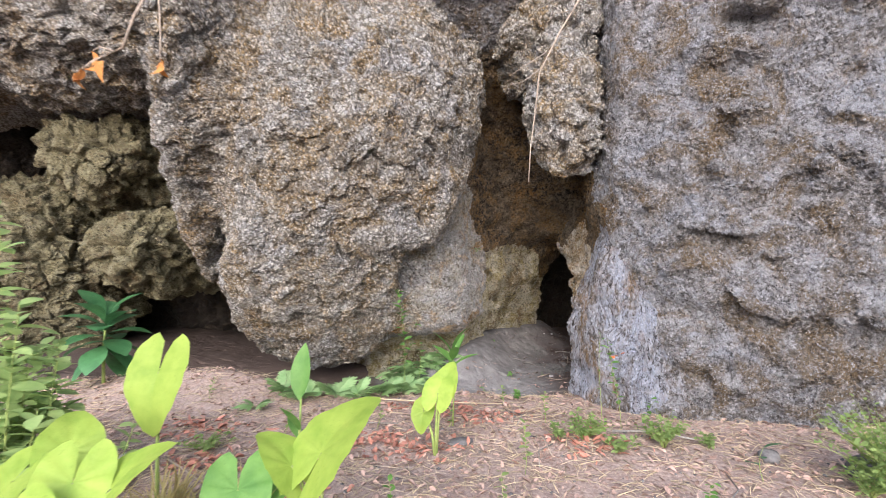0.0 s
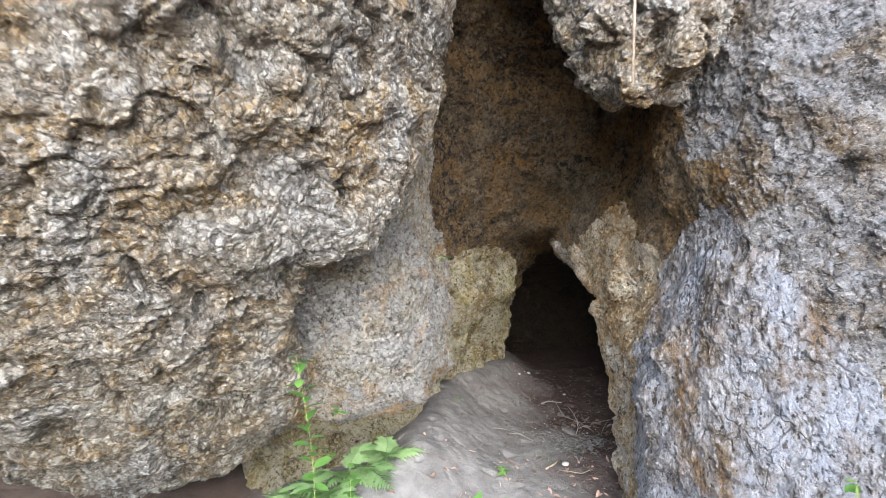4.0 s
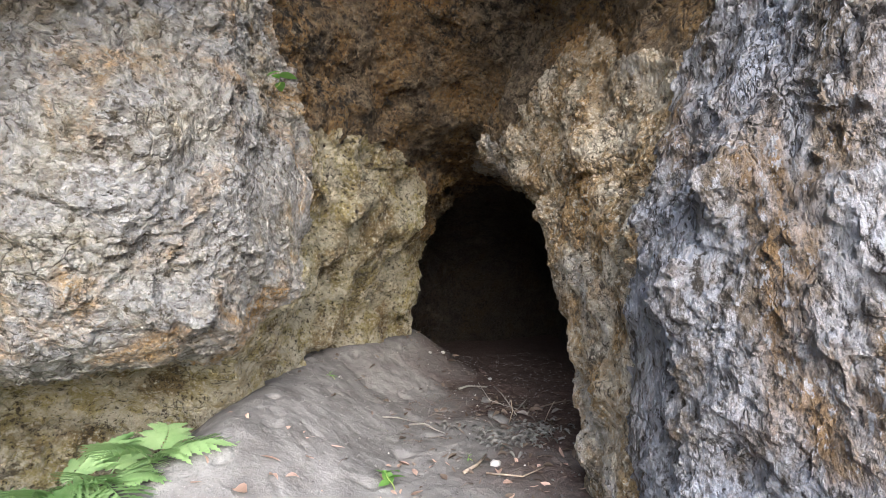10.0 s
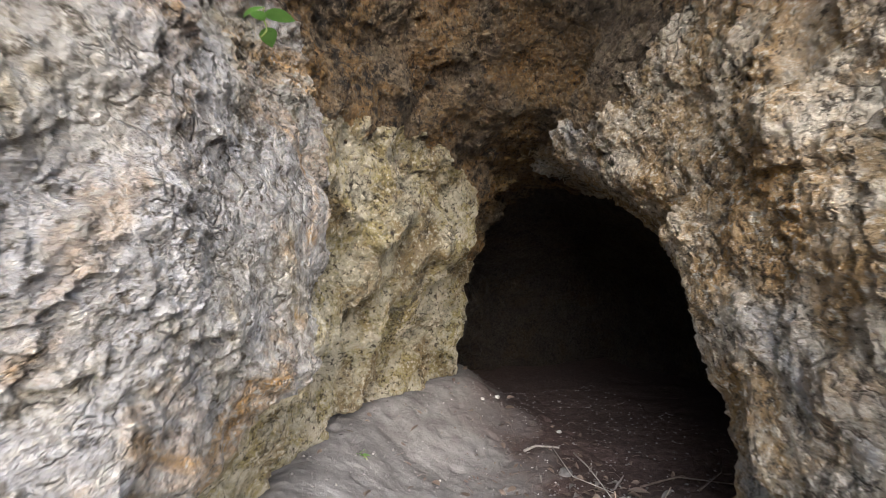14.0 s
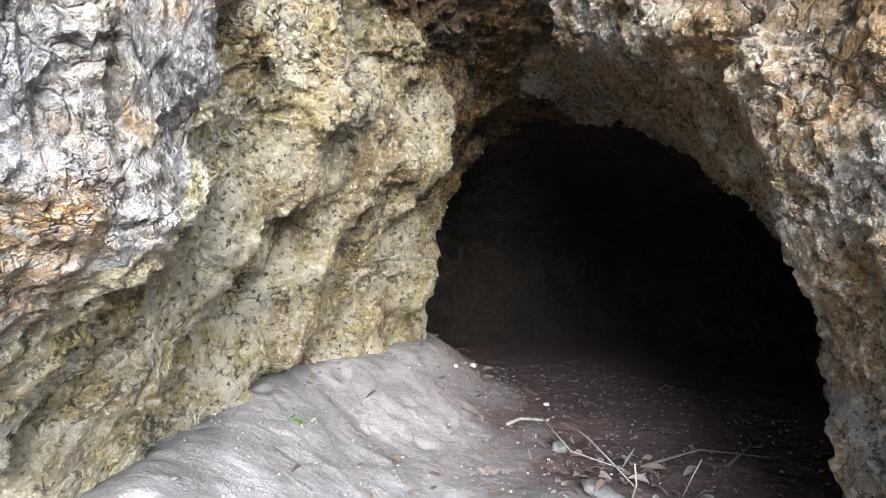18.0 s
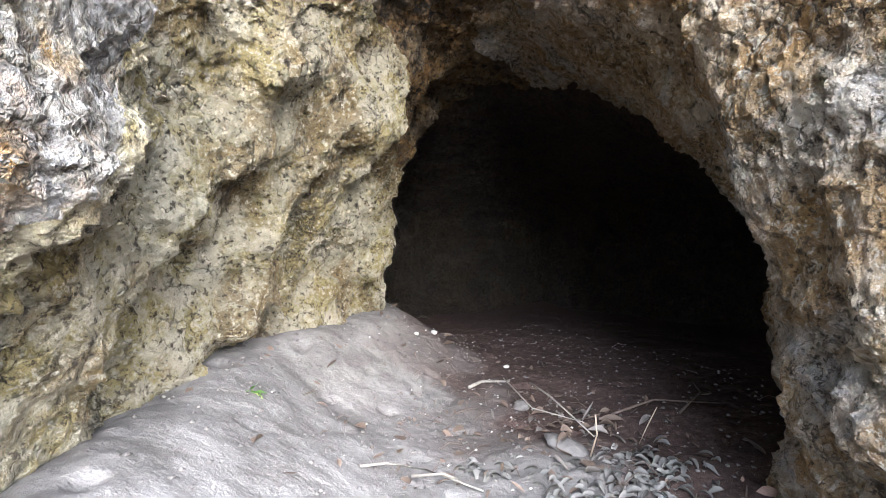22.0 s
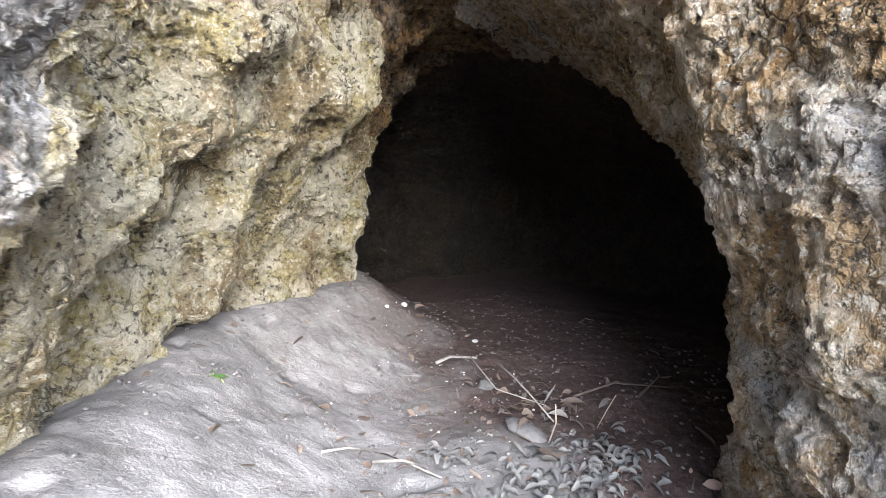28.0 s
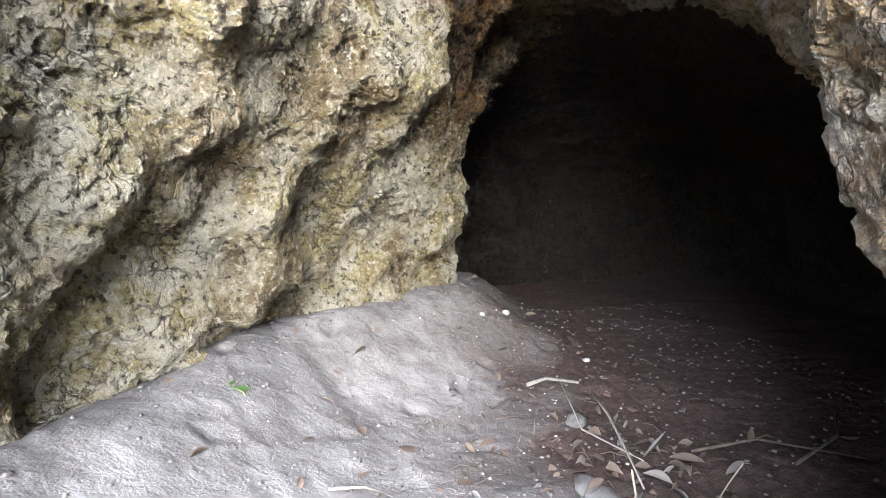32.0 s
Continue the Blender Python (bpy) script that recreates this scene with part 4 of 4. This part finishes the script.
taro(-0.98, 2.42, [(0.52, 0.0, -0.02, 0.24, 190, -42), (0.46, 0.14, 0.1, 0.2, 130, -40)], "taro plant with darker green leaves among dry litter", fresh_green)
taro(-1.72, 2.2, [(0.62, 0.10, 0.0, 0.25, 190, -45), (0.58, -0.25, 0.10, 0.25, 150, -35), (0.60, 0.28, -0.02, 0.24, -50, 50), (0.54, 0.02, -0.25, 0.24, 210, -40), (0.66, -0.10, 0.25, 0.22, 30, 50)], "low cluster of pale yellow-green taro leaves")
taro(-0.06, 4.05, [(0.50, 0.02, 0.0, 0.20, -25, 62), (0.34, -0.10, 0.06, 0.15, 160, -50), (0.56, 0.08, 0.05, 0.17, -30, 70)], "young taro with arrow-shaped leaves among dry litter")
shoot = tagged(new("canna_shoot"), "upright light green shoot with one long leaf", "plant")
shoot.location = (-1.05, 3.6, at_ground(-1.05, 3.6))
part("stem", Shape().tube([(0, 0, -0.03), (0.02, 0, 0.3), (0.03, 0.01, 0.62)], 0.016, 0.008).mesh("stem", stalk_green), shoot)
for k, (h, head, tilt, length) in enumerate(((0.58, -10, 80, 0.42), (0.36, 150, 55, 0.30), (0.30, 40, 40, 0.24))):
    f = part("leaf", Shape().blade(Matrix(), length, length * 0.36, 0.15, 0.35, 10).mesh("leaf", fresh_green), shoot)
    f.matrix_local = Matrix.Translation((0.02, 0, h)) @ pose(0, 0, 0, 0, 0, head) @ pose(0, 0, 0, tilt, 0, 0)
lance = tagged(new("seedling"), "young plant with upright lance-shaped leaves at the cave path", "plant")
lance.location = (0.09, 4.75, at_ground(0.09, 4.75))
part("stem", Shape().tube([(0, 0, -0.03), (0.015, 0, 0.35), (0.0, 0.0, 0.74)], 0.009, 0.004).mesh("stem", stalk_green), lance)
lance_leaf = Shape().blade(Matrix(), 0.30, 0.09, 0.35, 0.3, 8).mesh("leaf", fresh_green)
for k in range(8):
    f = part("leaf", lance_leaf, lance)
    f.matrix_local = Matrix.Translation((0, 0, 0.50 + 0.03 * k)) @ pose(0, 0, 0, 0, 0, 137 * k) @ pose(0, 0, 0, 25 + 6 * k, 0, 0)
rosette = tagged(new("rosette_plant"), "dark glossy green rosette of broad leaves by the shaded recess", "plant")
rosette.location = (-3.75, 5.55, at_ground(-3.75, 5.55))
part("stem", Shape().tube([(0, 0, -0.03), (0, 0, 0.35), (0.02, 0, 0.62)], 0.02, 0.012).mesh("stem", stalk_green), rosette)
broad = Shape().blade(Matrix(), 0.48, 0.26, 0.6, 0.15, 8, 0.8).mesh("leaf", deep_green)
for k in range(20):
    f = part("leaf", broad, rosette)
    f.matrix_local = Matrix.Translation((0.02, 0, 0.34 + 0.02 * k)) @ pose(0, 0, 0, 0, 0, 137 * k) @ pose(0, 0, 0, 5 * k - 30, 0, 0)
for x, y, h, n, lf in ((-2.75, 3.25, 0.95, 16, 0.20), (-2.5, 3.0, 0.75, 14, 0.18), (-3.1, 3.6, 1.25, 16, 0.20), (-2.9, 3.0, 0.6, 12, 0.20), (-3.3, 4.2, 0.8, 14, 0.18), (-2.3, 3.6, 0.45, 10, 0.14), (-2.85, 3.15, 1.75, 26, 0.22), (-2.65, 3.05, 1.35, 22, 0.20), (-3.0, 3.3, 1.95, 26, 0.20), (-2.6, 3.3, 1.05, 18, 0.20), (-2.95, 3.05, 0.9, 16, 0.22)):
    herb(x, y, h, n, lf, (0.1, -0.05), pale_green, "leggy weed with pale green leaves", stem=0.006)
for x, y, n, k in ((-1.75, 5.5, 8, 1.0), (-1.5, 5.45, 9, 1.25), (-1.2, 5.6, 8, 1.15), (-0.95, 5.6, 7, 1.0), (-0.7, 5.7, 9, 1.2), (-0.45, 5.75, 9, 1.2), (-0.2, 5.8, 8, 1.0), (0.0, 5.95, 6, 0.8), (-1.9, 5.1, 5, 0.8)):
    fern(x, y, n, k * 0.85, 30)
for x, y, n, k, face in ((0.0, 7.06, 7, 0.85, -100), (-0.15, 7.0, 8, 0.95, -120), (-0.3, 6.98, 7, 0.9, -140), (-0.42, 6.85, 8, 1.0, -160), (-0.56, 6.72, 7, 1.0, 180), (-0.36, 6.7, 6, 0.8, -170), (-0.62, 6.95, 7, 1.0, -150)):
    fern(x, y, n, k * 1.05, 12, None, face, 250)
herb(-0.45, 5.80, 1.22, 30, 0.11, (-0.06, 0.0), fresh_green, "thin climbing weed with lobed green leaves against the boulder")
herb(-0.3, 5.9, 0.6, 14, 0.08, (0.05, 0.0), fresh_green)
vine = herb(1.62, 4.62, 0.86, 20, 0.085, (-0.10, 0.0), fresh_green, "spindly weed with green leaves and red tips against the cliff")
for k in range(3):
    f = part("berry", Shape().blade(Matrix(), 0.05, 0.035, 0.3, 0.4, 5).mesh("berry", red_fruit), vine, "red withered tip")
    f.matrix_local = Matrix.Translation((-0.06 + 0.03 * k, -0.03, 0.66 + 0.02 * k)) @ pose(0, 0, 0, 30, 0, 120 * k)
herb(1.42, 4.55, 0.9, 4, 0.05, (0.02, 0.0), fresh_green, "bare upright stem with few leaves")
herb(1.80, 4.5, 0.35, 9, 0.07, (0.10, -0.05))
for x, y, h, n in ((0.62, 5.35, 0.22, 10), (0.95, 4.75, 0.30, 14), (0.6, 3.75, 0.42, 18), (0.35, 3.1, 0.3, 12), (1.7, 3.2, 0.2, 8), (-0.6, 4.6, 0.25, 10), (-1.4, 4.5, 0.25, 10), (-0.9, 5.1, 0.2, 8), (0.05, 4.7, 0.22, 9), (-2.4, 5.2, 0.25, 10), (0.5, 6.3, 0.12, 7), (-0.35, 3.1, 0.25, 9)):
    herb(x, y, h, n, 0.06, (0.03, -0.02), dull_green if n > 9 else fresh_green)
big = herb(2.25, 3.55, 0.26, 3, 0.16, (0.0, -0.02), deep_green, "single dark green lily-like leaf in the litter")
for x, y, sz, h, n in ((1.85, 4.2, 0.24, 0.34, 420), (1.22, 4.35, 0.24, 0.30, 380), (1.45, 4.1, 0.18, 0.18, 160), (3.05, 3.4, 0.5, 0.8, 1500), (2.85, 3.35, 0.28, 0.30, 420), (1.0, 4.35, 0.14, 0.2, 120), (-2.0, 4.2, 0.3, 0.18, 220), (2.2, 4.15, 0.16, 0.16, 120)):
    clump(x, y, sz, h, n, dull_green, "low pale green bush of tiny leaves at the cliff foot", leaf=0.04)
for x, y, sz, h, n in ((-2.75, 3.3, 0.35, 1.0, 240), (-2.6, 3.0, 0.3, 0.7, 220), (-2.95, 3.5, 0.3, 1.5, 200)):
    clump(x, y, sz, h, n, pale_green, "leafy pale green bush in front of the recess", leaf=0.13)
clump(0.80, 5.55, 0.09, 0.13, 60, fresh_green, "small tuft of green leaves on the path", leaf=0.04)
# sprigs rooted in the rock and on the mound
for x, y, z, h, n, lf in ((0.44, 6.93, 1.62, 0.05, 4, 0.08), (-0.36, 6.42, 0.66, 0.08, 7, 0.06), (-0.42, 6.3, 0.42, 0.1, 7, 0.06)):
    herb(x, y, h, n, lf, (0.04, -0.05), fresh_green, "tiny green sprig growing out of the rock", z=z)
herb(0.83, 8.2, 0.05, 5, 0.05, (0.01, -0.01), fresh_green, "tiny green seedling on the bare mound")
herb(0.95, 7.05, 0.10, 5, 0.09, (0.0, -0.02), fresh_green, "tiny green seedling on the bare floor")
herb(1.45, 7.3, 0.05, 4, 0.03, (0.0, -0.02), fresh_green, "tiny green seedling on the bare floor")

def tuft(x, y, height, n, material, label):
    """A tuft of narrow arching grass blades."""
    r = random.Random(int(313 * x + 71 * y))
    base = tagged(new("grass_tuft"), label, "grass", group="grass tufts")
    base.location = (x, y, at_ground(x, y))
    s = Shape()
    for _ in range(n):
        m = Matrix.Translation((r.gauss(0, 0.05), r.gauss(0, 0.05), -0.01)) @ pose(0, 0, 0, 0, 0, r.uniform(0, 360)) @ pose(0, 0, 0, r.uniform(25, 80), 0, 0)
        k = height * r.uniform(0.5, 1.1)
        s.blade(m, k, k * 0.035, 0.2, r.uniform(0.3, 1.2), 6)
    part("foliage", s.mesh("foliage", material), base)


for x, y, h, n in ((-1.55, 2.75, 0.42, 90), (-1.35, 2.95, 0.38, 80), (-1.75, 3.2, 0.36, 80), (-1.1, 2.75, 0.34, 60), (-1.3, 3.35, 0.30, 60), (0.25, 2.75, 0.22, 60), (0.45, 2.6, 0.25, 60), (-2.3, 3.3, 0.4, 80), (-2.0, 2.75, 0.42, 80), (1.15, 2.75, 0.16, 40)):
    tuft(x, y, h, n, yellow_grass, "tuft of dry yellow grass in the litter")

# ---- roots and twigs that hang ----
root = tagged(new("hanging_root"), "thin pale root hanging in front of the rock", "root")
root.location = (1.05, 4.95, 4.5)
part("strand", Shape().tube([(0.55, 0.2, 0.1), (0.32, -0.05, -0.35), (0.08, -0.12, -0.75), (-0.12, -0.1, -1.15), (-0.16, -0.08, -1.55), (-0.20, -0.08, -1.85), (-0.22, -0.08, -2.2)], 0.011, 0.005).mesh("strand", bark), root)
for pts in (((-0.05, -0.1, -0.95), (-0.3, -0.15, -1.12), (-0.42, -0.15, -1.2)), ((-0.1, -0.1, -1.1), (-0.28, -0.15, -1.25), (-0.5, -0.12, -1.3)), ((0.2, -0.1, -0.55), (0.02, -0.15, -0.6), (-0.1, -0.18, -0.75))):
    part("side_root", Shape().tube(pts, 0.006, 0.002, 5).mesh("side_root", bark), root)
branch = tagged(new("hanging_branch"), "dead brown branch with withered orange leaves", "branch")
branch.location = (-1.9, 3.2, 3.35)
part("limb", Shape().tube([(-0.1, 3.4, 1.9), (0.0, 2.0, 1.5), (0.04, 0.8, 0.9), (0.02, 0.0, 0.25), (0.0, 0.0, -0.1), (-0.07, 0, -0.22), (-0.14, 0.0, -0.42), (-0.3, -0.02, -0.5), (-0.42, 0.0, -0.57)], 0.016, 0.006).mesh("limb", bark), branch)
part("limb", Shape().tube([(0.02, 0.0, 0.25), (0.08, 0.02, -0.1), (0.09, 0.02, -0.35), (0.085, 0.02, -0.5)], 0.008, 0.004).mesh("limb", bark), branch)
part("limb", Shape().tube([(-0.2, 0.0, -0.44), (-0.3, 0.03, -0.40), (-0.36, 0.04, -0.42)], 0.006, 0.003).mesh("limb", bark), branch)
withered = Shape().blade(Matrix(), 0.13, 0.06, 0.9, 0.7, 7).mesh("dry_leaf", orange_dry)
for k, p in enumerate(((-0.42, 0, -0.57), (-0.40, 0, -0.55), (-0.45, 0, -0.58), (-0.36, 0.03, -0.43), (-0.30, 0, -0.52), (-0.26, 0, -0.5), (0.085, 0.02, -0.5), (0.09, 0.02, -0.48), (0.08, 0.02, -0.51))):
    f = part("dry_leaf", withered, branch)
    f.matrix_local = Matrix.Translation(p) @ pose(0, 0, 0, -80 + rng.uniform(-25, 25), rng.uniform(-40, 40), rng.uniform(0, 360)) @ Matrix.Diagonal((*(rng.uniform(0.7, 1.1),) * 3, 1))

# ---- litter ----
def scatter(name, count, place, make, material, label, category):
    """Many small pieces lying on the ground, as one object."""
    s = Shape()
    r = random.Random(len(name) + count)
    spots = [place(r) for _ in range(count)]
    zs = ground_z(np.array([p[0] for p in spots]), np.array([p[1] for p in spots]))
    for (x, y), z in zip(spots, zs):
        make(s, r, x, y, float(z))
    return tagged(new(name, s.mesh(name, material)), label, category, kind="stuff")


def lay_leaf(s, r, x, y, z, lo=0.03, hi=0.09):
    k = r.uniform(lo, hi)
    m = Matrix.Translation((x, y, z + 0.008)) @ pose(0, 0, 0, r.uniform(-25, 25), r.uniform(-30, 30), r.uniform(0, 360))
    s.blade(m, k, k * r.uniform(0.15, 0.6), r.uniform(-0.6, 0.9), r.uniform(-0.5, 1.2), 4, r.uniform(0.1, 0.8))


def lay_stick(s, r, x, y, z, lo=0.06, hi=0.3):
    k, a = r.uniform(lo, hi), r.uniform(0, 6.28)
    dx, dy = k * math.cos(a), k * math.sin(a)
    s.tube([(x, y, z + 0.006), (x + dx * 0.5 + 0.02 * k, y + dy * 0.5, z + 0.012 + r.uniform(0, 0.02)), (x + dx, y + dy, z + 0.008)], r.uniform(0.0015, 0.004), 0.001, 4)


def lay_pebble(s, r, x, y, z, lo=0.004, hi=0.016):
    k = r.uniform(lo, hi)
    verts = [(x + k * a * r.uniform(0.7, 1.3), y + k * b * r.uniform(0.7, 1.3), z + k * 0.3 + k * c * r.uniform(0.5, 0.9)) for a, b, c in ((1, 0, 0), (-1, 0, 0), (0, 1, 0), (0, -1, 0), (0, 0, 1), (0, 0, -1))]
    s.add(verts, [(0, 2, 4), (2, 1, 4), (1, 3, 4), (3, 0, 4), (2, 0, 5), (1, 2, 5), (3, 1, 5), (0, 3, 5)])


def outside(r):
    return r.uniform(-4.5, 4.2), 2.0 + 4.0 * r.random() ** 0.85


def path(r):
    return r.gauss(0.9, 1.0), r.uniform(4.5, 7.4)


def mouth(r):
    return r.gauss(1.85, 0.45), r.gauss(7.9, 0.75)


def inner_floor(r):
    return r.uniform(0.5, 3.4), r.uniform(6.6, 10.2)


scatter("leaf_litter", 15000, outside, lambda s, r, x, y, z: lay_leaf(s, r, x, y, z, 0.02, 0.075), litter_brown, "dry reddish brown leaf litter covering the slope", "leaf litter")
scatter("straw_litter", 4800, outside, lay_stick, straw, "dry straw and thin twigs strewn over the slope", "straw")
PATCHES = ((-0.55, 4.35), (-0.2, 4.15), (-1.9, 3.9), (-1.2, 3.4), (0.3, 5.0), (-2.2, 4.6), (1.2, 4.2), (-0.1, 5.3))


def red_patch(r):
    a, b = r.choice(PATCHES)
    return a + r.gauss(0, 0.22), b + r.gauss(0, 0.13)


scatter("red_leaf_litter", 750, red_patch, lambda s, r, x, y, z: lay_leaf(s, r, x, y, z + 0.01, 0.05, 0.11), red_dry, "curled rust-red dead leaves in patches on the slope", "leaf litter")
scatter("path_litter", 350, path, lay_leaf, litter_brown, "scattered brown leaves on the path", "leaf litter")
scatter("mouth_litter", 420, mouth, lambda s, r, x, y, z: lay_leaf(s, r, x, y, z, 0.02, 0.07), brown_dry, "dry brown leaf scraps on the cave floor", "leaf litter")
scatter("mouth_straw", 70, mouth, lambda s, r, x, y, z: lay_stick(s, r, x, y, z, 0.03, 0.14), dark_wood, "thin dry stalks on the cave floor", "straw")
scatter("gravel", 1600, inner_floor, lambda s, r, x, y, z: lay_pebble(s, r, x, y, z, 0.003, 0.011), gravel_grey, "small grey gravel on the cave floor", "gravel")
scatter("white_chips", 110, lambda r: (r.gauss(1.9, 0.5), r.gauss(8.6, 0.8)), lambda s, r, x, y, z: lay_pebble(s, r, x, y, z, 0.002, 0.008), chalk, "white limestone chips on the cave floor", "chips")
scatter("slope_gravel", 700, outside, lambda s, r, x, y, z: lay_pebble(s, r, x, y, z, 0.004, 0.022), gravel_grey, "grey pebbles among the litter", "gravel")


def stone(x, y, sx, sy, sz, material, label, turn=0.0, tilt=0.0):
    s = Shape()
    r = random.Random(int(x * 321 + y * 77))
    verts, faces, n, m = [], [], 12, 7
    for j in range(m + 1):
        for i in range(n):
            a, b = 2 * math.pi * i / n, math.pi * (j / m - 0.5)
            v = Vector((math.cos(a) * math.cos(b), math.sin(a) * math.cos(b), math.sin(b)))
            k = 1 + 0.25 * noise.noise(v * 1.7 + Vector((x * 9, y * 9, 0))) + 0.1 * noise.noise(v * 5 + Vector((x, y, 3)))
            verts.append((v.x * sx * k, v.y * sy * k, v.z * sz * k))
    for j in range(m):
        for i in range(n):
            i2 = (i + 1) % n
            faces.append((j * n + i, j * n + i2, (j + 1) * n + i2, (j + 1) * n + i))
    ob = tagged(new("stone", s.add(verts, faces).mesh("stone", material)), label, "stone", group="loose stones")
    ob.matrix_basis = Matrix.Translation((x, y, at_ground(x, y) + sz * 0.45)) @ pose(0, 0, 0, tilt, 0, turn)
    return ob


stone(1.88, 7.84, 0.05, 0.105, 0.022, gravel_grey, "flat grey stone lying in the dry leaves", 20, 12)
stone(2.02, 8.35, 0.045, 0.04, 0.025, gravel_grey, "pale rounded stone on the cave floor", 40)
stone(2.02, 9.35, 0.022, 0.018, 0.016, chalk, "small white stone on the cave floor")
stone(1.86, 9.25, 0.015, 0.015, 0.012, chalk, "small white stone on the cave floor")
stone(2.35, 9.0, 0.02, 0.014, 0.012, chalk, "small white stone on the cave floor")
stone(1.55, 7.2, 0.03, 0.025, 0.02, chalk, "small white stone on the cave floor")
stone(3.15, 3.75, 0.16, 0.12, 0.09, gravel_grey, "loose grey block at the cliff foot", 30)
stone(2.6, 4.0, 0.10, 0.08, 0.06, gravel_grey, "loose grey block at the cliff foot", 70)
stone(-2.7, 3.6, 0.14, 0.10, 0.08, chalk, "pale stone in the weeds", 15)
stone(-2.45, 3.9, 0.09, 0.08, 0.06, chalk, "pale stone in the weeds", 50)
stone(0.15, 4.35, 0.12, 0.08, 0.03, gravel_grey, "flat grey stone in the litter", 20)


def stick(points, r0, r1, material, label):
    lift = [(x, y, at_ground(x, y) + h) for x, y, h in points]
    return tagged(new("stick", Shape().tube(lift, r0, r1, 7).mesh("stick", material)), label, "stick", group="dead sticks")


stick(((2.11, 8.40, 0.11), (2.09, 8.22, 0.09), (2.05, 8.02, 0.06), (2.01, 7.84, 0.02)), 0.005, 0.003, pale_wood, "thin bleached stick leaning over dry leaves")
stick(((2.02, 8.5, 0.12), (1.98, 8.2, 0.06), (2.1, 8.0, 0.03)), 0.004, 0.002, pale_wood, "thin bleached twig on the cave floor")
stick(((1.12, 7.95, 0.012), (1.22, 7.98, 0.03), (1.34, 7.92, 0.035), (1.46, 7.74, 0.012)), 0.005, 0.003, pale_wood, "curved bleached stick on the cave floor")
stick(((1.28, 7.9, 0.03), (1.36, 7.83, 0.05), (1.42, 7.84, 0.02)), 0.006, 0.003, pale_wood, "short bleached stick on the cave floor")
stick(((1.35, 7.15, 0.012), (1.45, 7.2, 0.02), (1.55, 7.32, 0.012)), 0.009, 0.006, bark, "short broken stick on the cave floor")
stick(((1.45, 7.1, 0.012), (1.6, 7.0, 0.02), (1.75, 7.05, 0.012)), 0.005, 0.003, bark, "thin twig on the cave floor")
stick(((2.55, 7.9, 0.012), (2.75, 7.95, 0.05), (2.95, 8.15, 0.03)), 0.006, 0.003, dark_wood, "dark branch on the cave floor")
stick(((2.3, 8.05, 0.02), (2.5, 8.0, 0.06), (2.75, 7.85, 0.02)), 0.006, 0.003, dark_wood, "dark branch on the cave floor")
stick(((2.25, 7.75, 0.15), (2.22, 7.77, 0.08), (2.2, 7.8, 0.0)), 0.002, 0.002, bark, "dry upright stalk on the cave floor")
stick(((1.9, 7.7, 0.16), (1.92, 7.72, 0.08), (1.9, 7.74, 0.0)), 0.003, 0.003, bark, "dry upright stalk on the cave floor")
stick(((1.95, 8.75, 0.012), (2.05, 8.78, 0.02), (2.18, 8.7, 0.012)), 0.010, 0.006, pale_wood, "short white stick on the cave floor")
stick(((-0.85, 5.35, 0.06), (0.0, 5.2, 0.07), (0.62, 5.3, 0.03)), 0.007, 0.004, straw, "long straw-coloured stem across the slope")
stick(((1.5, 4.45, 0.05), (1.85, 4.35, 0.09), (2.1, 4.2, 0.05)), 0.012, 0.007, pale_wood, "bleached branch at the cliff foot")
stick(((-2.1, 3.8, 0.1), (-1.7, 3.5, 0.06), (-1.3, 3.3, 0.03)), 0.008, 0.005, bark, "brown branch in the litter")
for k in range(14):
    x, y = rng.uniform(-2.6, 2.6), rng.uniform(3.0, 5.2)
    a, L = rng.uniform(0, 6.28), rng.uniform(0.25, 0.7)
    stick(((x, y, 0.02), (x + L * 0.5 * math.cos(a), y + L * 0.5 * math.sin(a), 0.05), (x + L * math.cos(a + 0.3), y + L * math.sin(a + 0.3), 0.02)), 0.006, 0.003, bark if k % 2 else pale_wood, "dry twig lying in the leaf litter")

# large dry leaves in the cave mouth
for k in range(36):
    x, y = rng.gauss(2.2, 0.24), rng.gauss(7.95, 0.30)
    size = rng.uniform(0.04, 0.11)
    me = Shape().blade(Matrix(), size, size * rng.uniform(0.13, 0.32), rng.uniform(-0.9, 1.2), rng.uniform(0.6, 2.2), 10, rng.uniform(0.1, 0.9)).mesh("dry_leaf", grey_dry if k % 3 else brown_dry)
    ob = tagged(new("dry_leaf", me), "large curled dry leaf on the cave floor", "dry leaf", group="dry leaves in the cave mouth")
    ob.matrix_basis = Matrix.Translation((x, y, at_ground(x, y) + 0.012)) @ pose(0, 0, 0, rng.uniform(-12, 22), rng.uniform(-35, 35), rng.uniform(0, 360))
for x, y in ((1.75, 7.62), (1.88, 7.55), (2.0, 7.68), (1.66, 7.5), (1.82, 7.42), (1.95, 7.48), (1.58, 7.85), (2.08, 7.55)):
    base = tagged(new("withered_weed"), "withered grey weed flattened on the cave floor", "weed", group="withered weeds")
    base.location = (x, y, at_ground(x, y))
    me = Shape().blade(Matrix(), 0.058, 0.02, 1.0, 0.9, 6).mesh("leaf", grey_withered)
    for k in range(30):
        f = part("leaf", me, base)
        f.matrix_local = Matrix.Translation((rng.gauss(0, 0.07), rng.gauss(0, 0.07), 0.012)) @ pose(0, 0, 0, rng.uniform(-5, 30), rng.uniform(-30, 30), rng.uniform(0, 360))
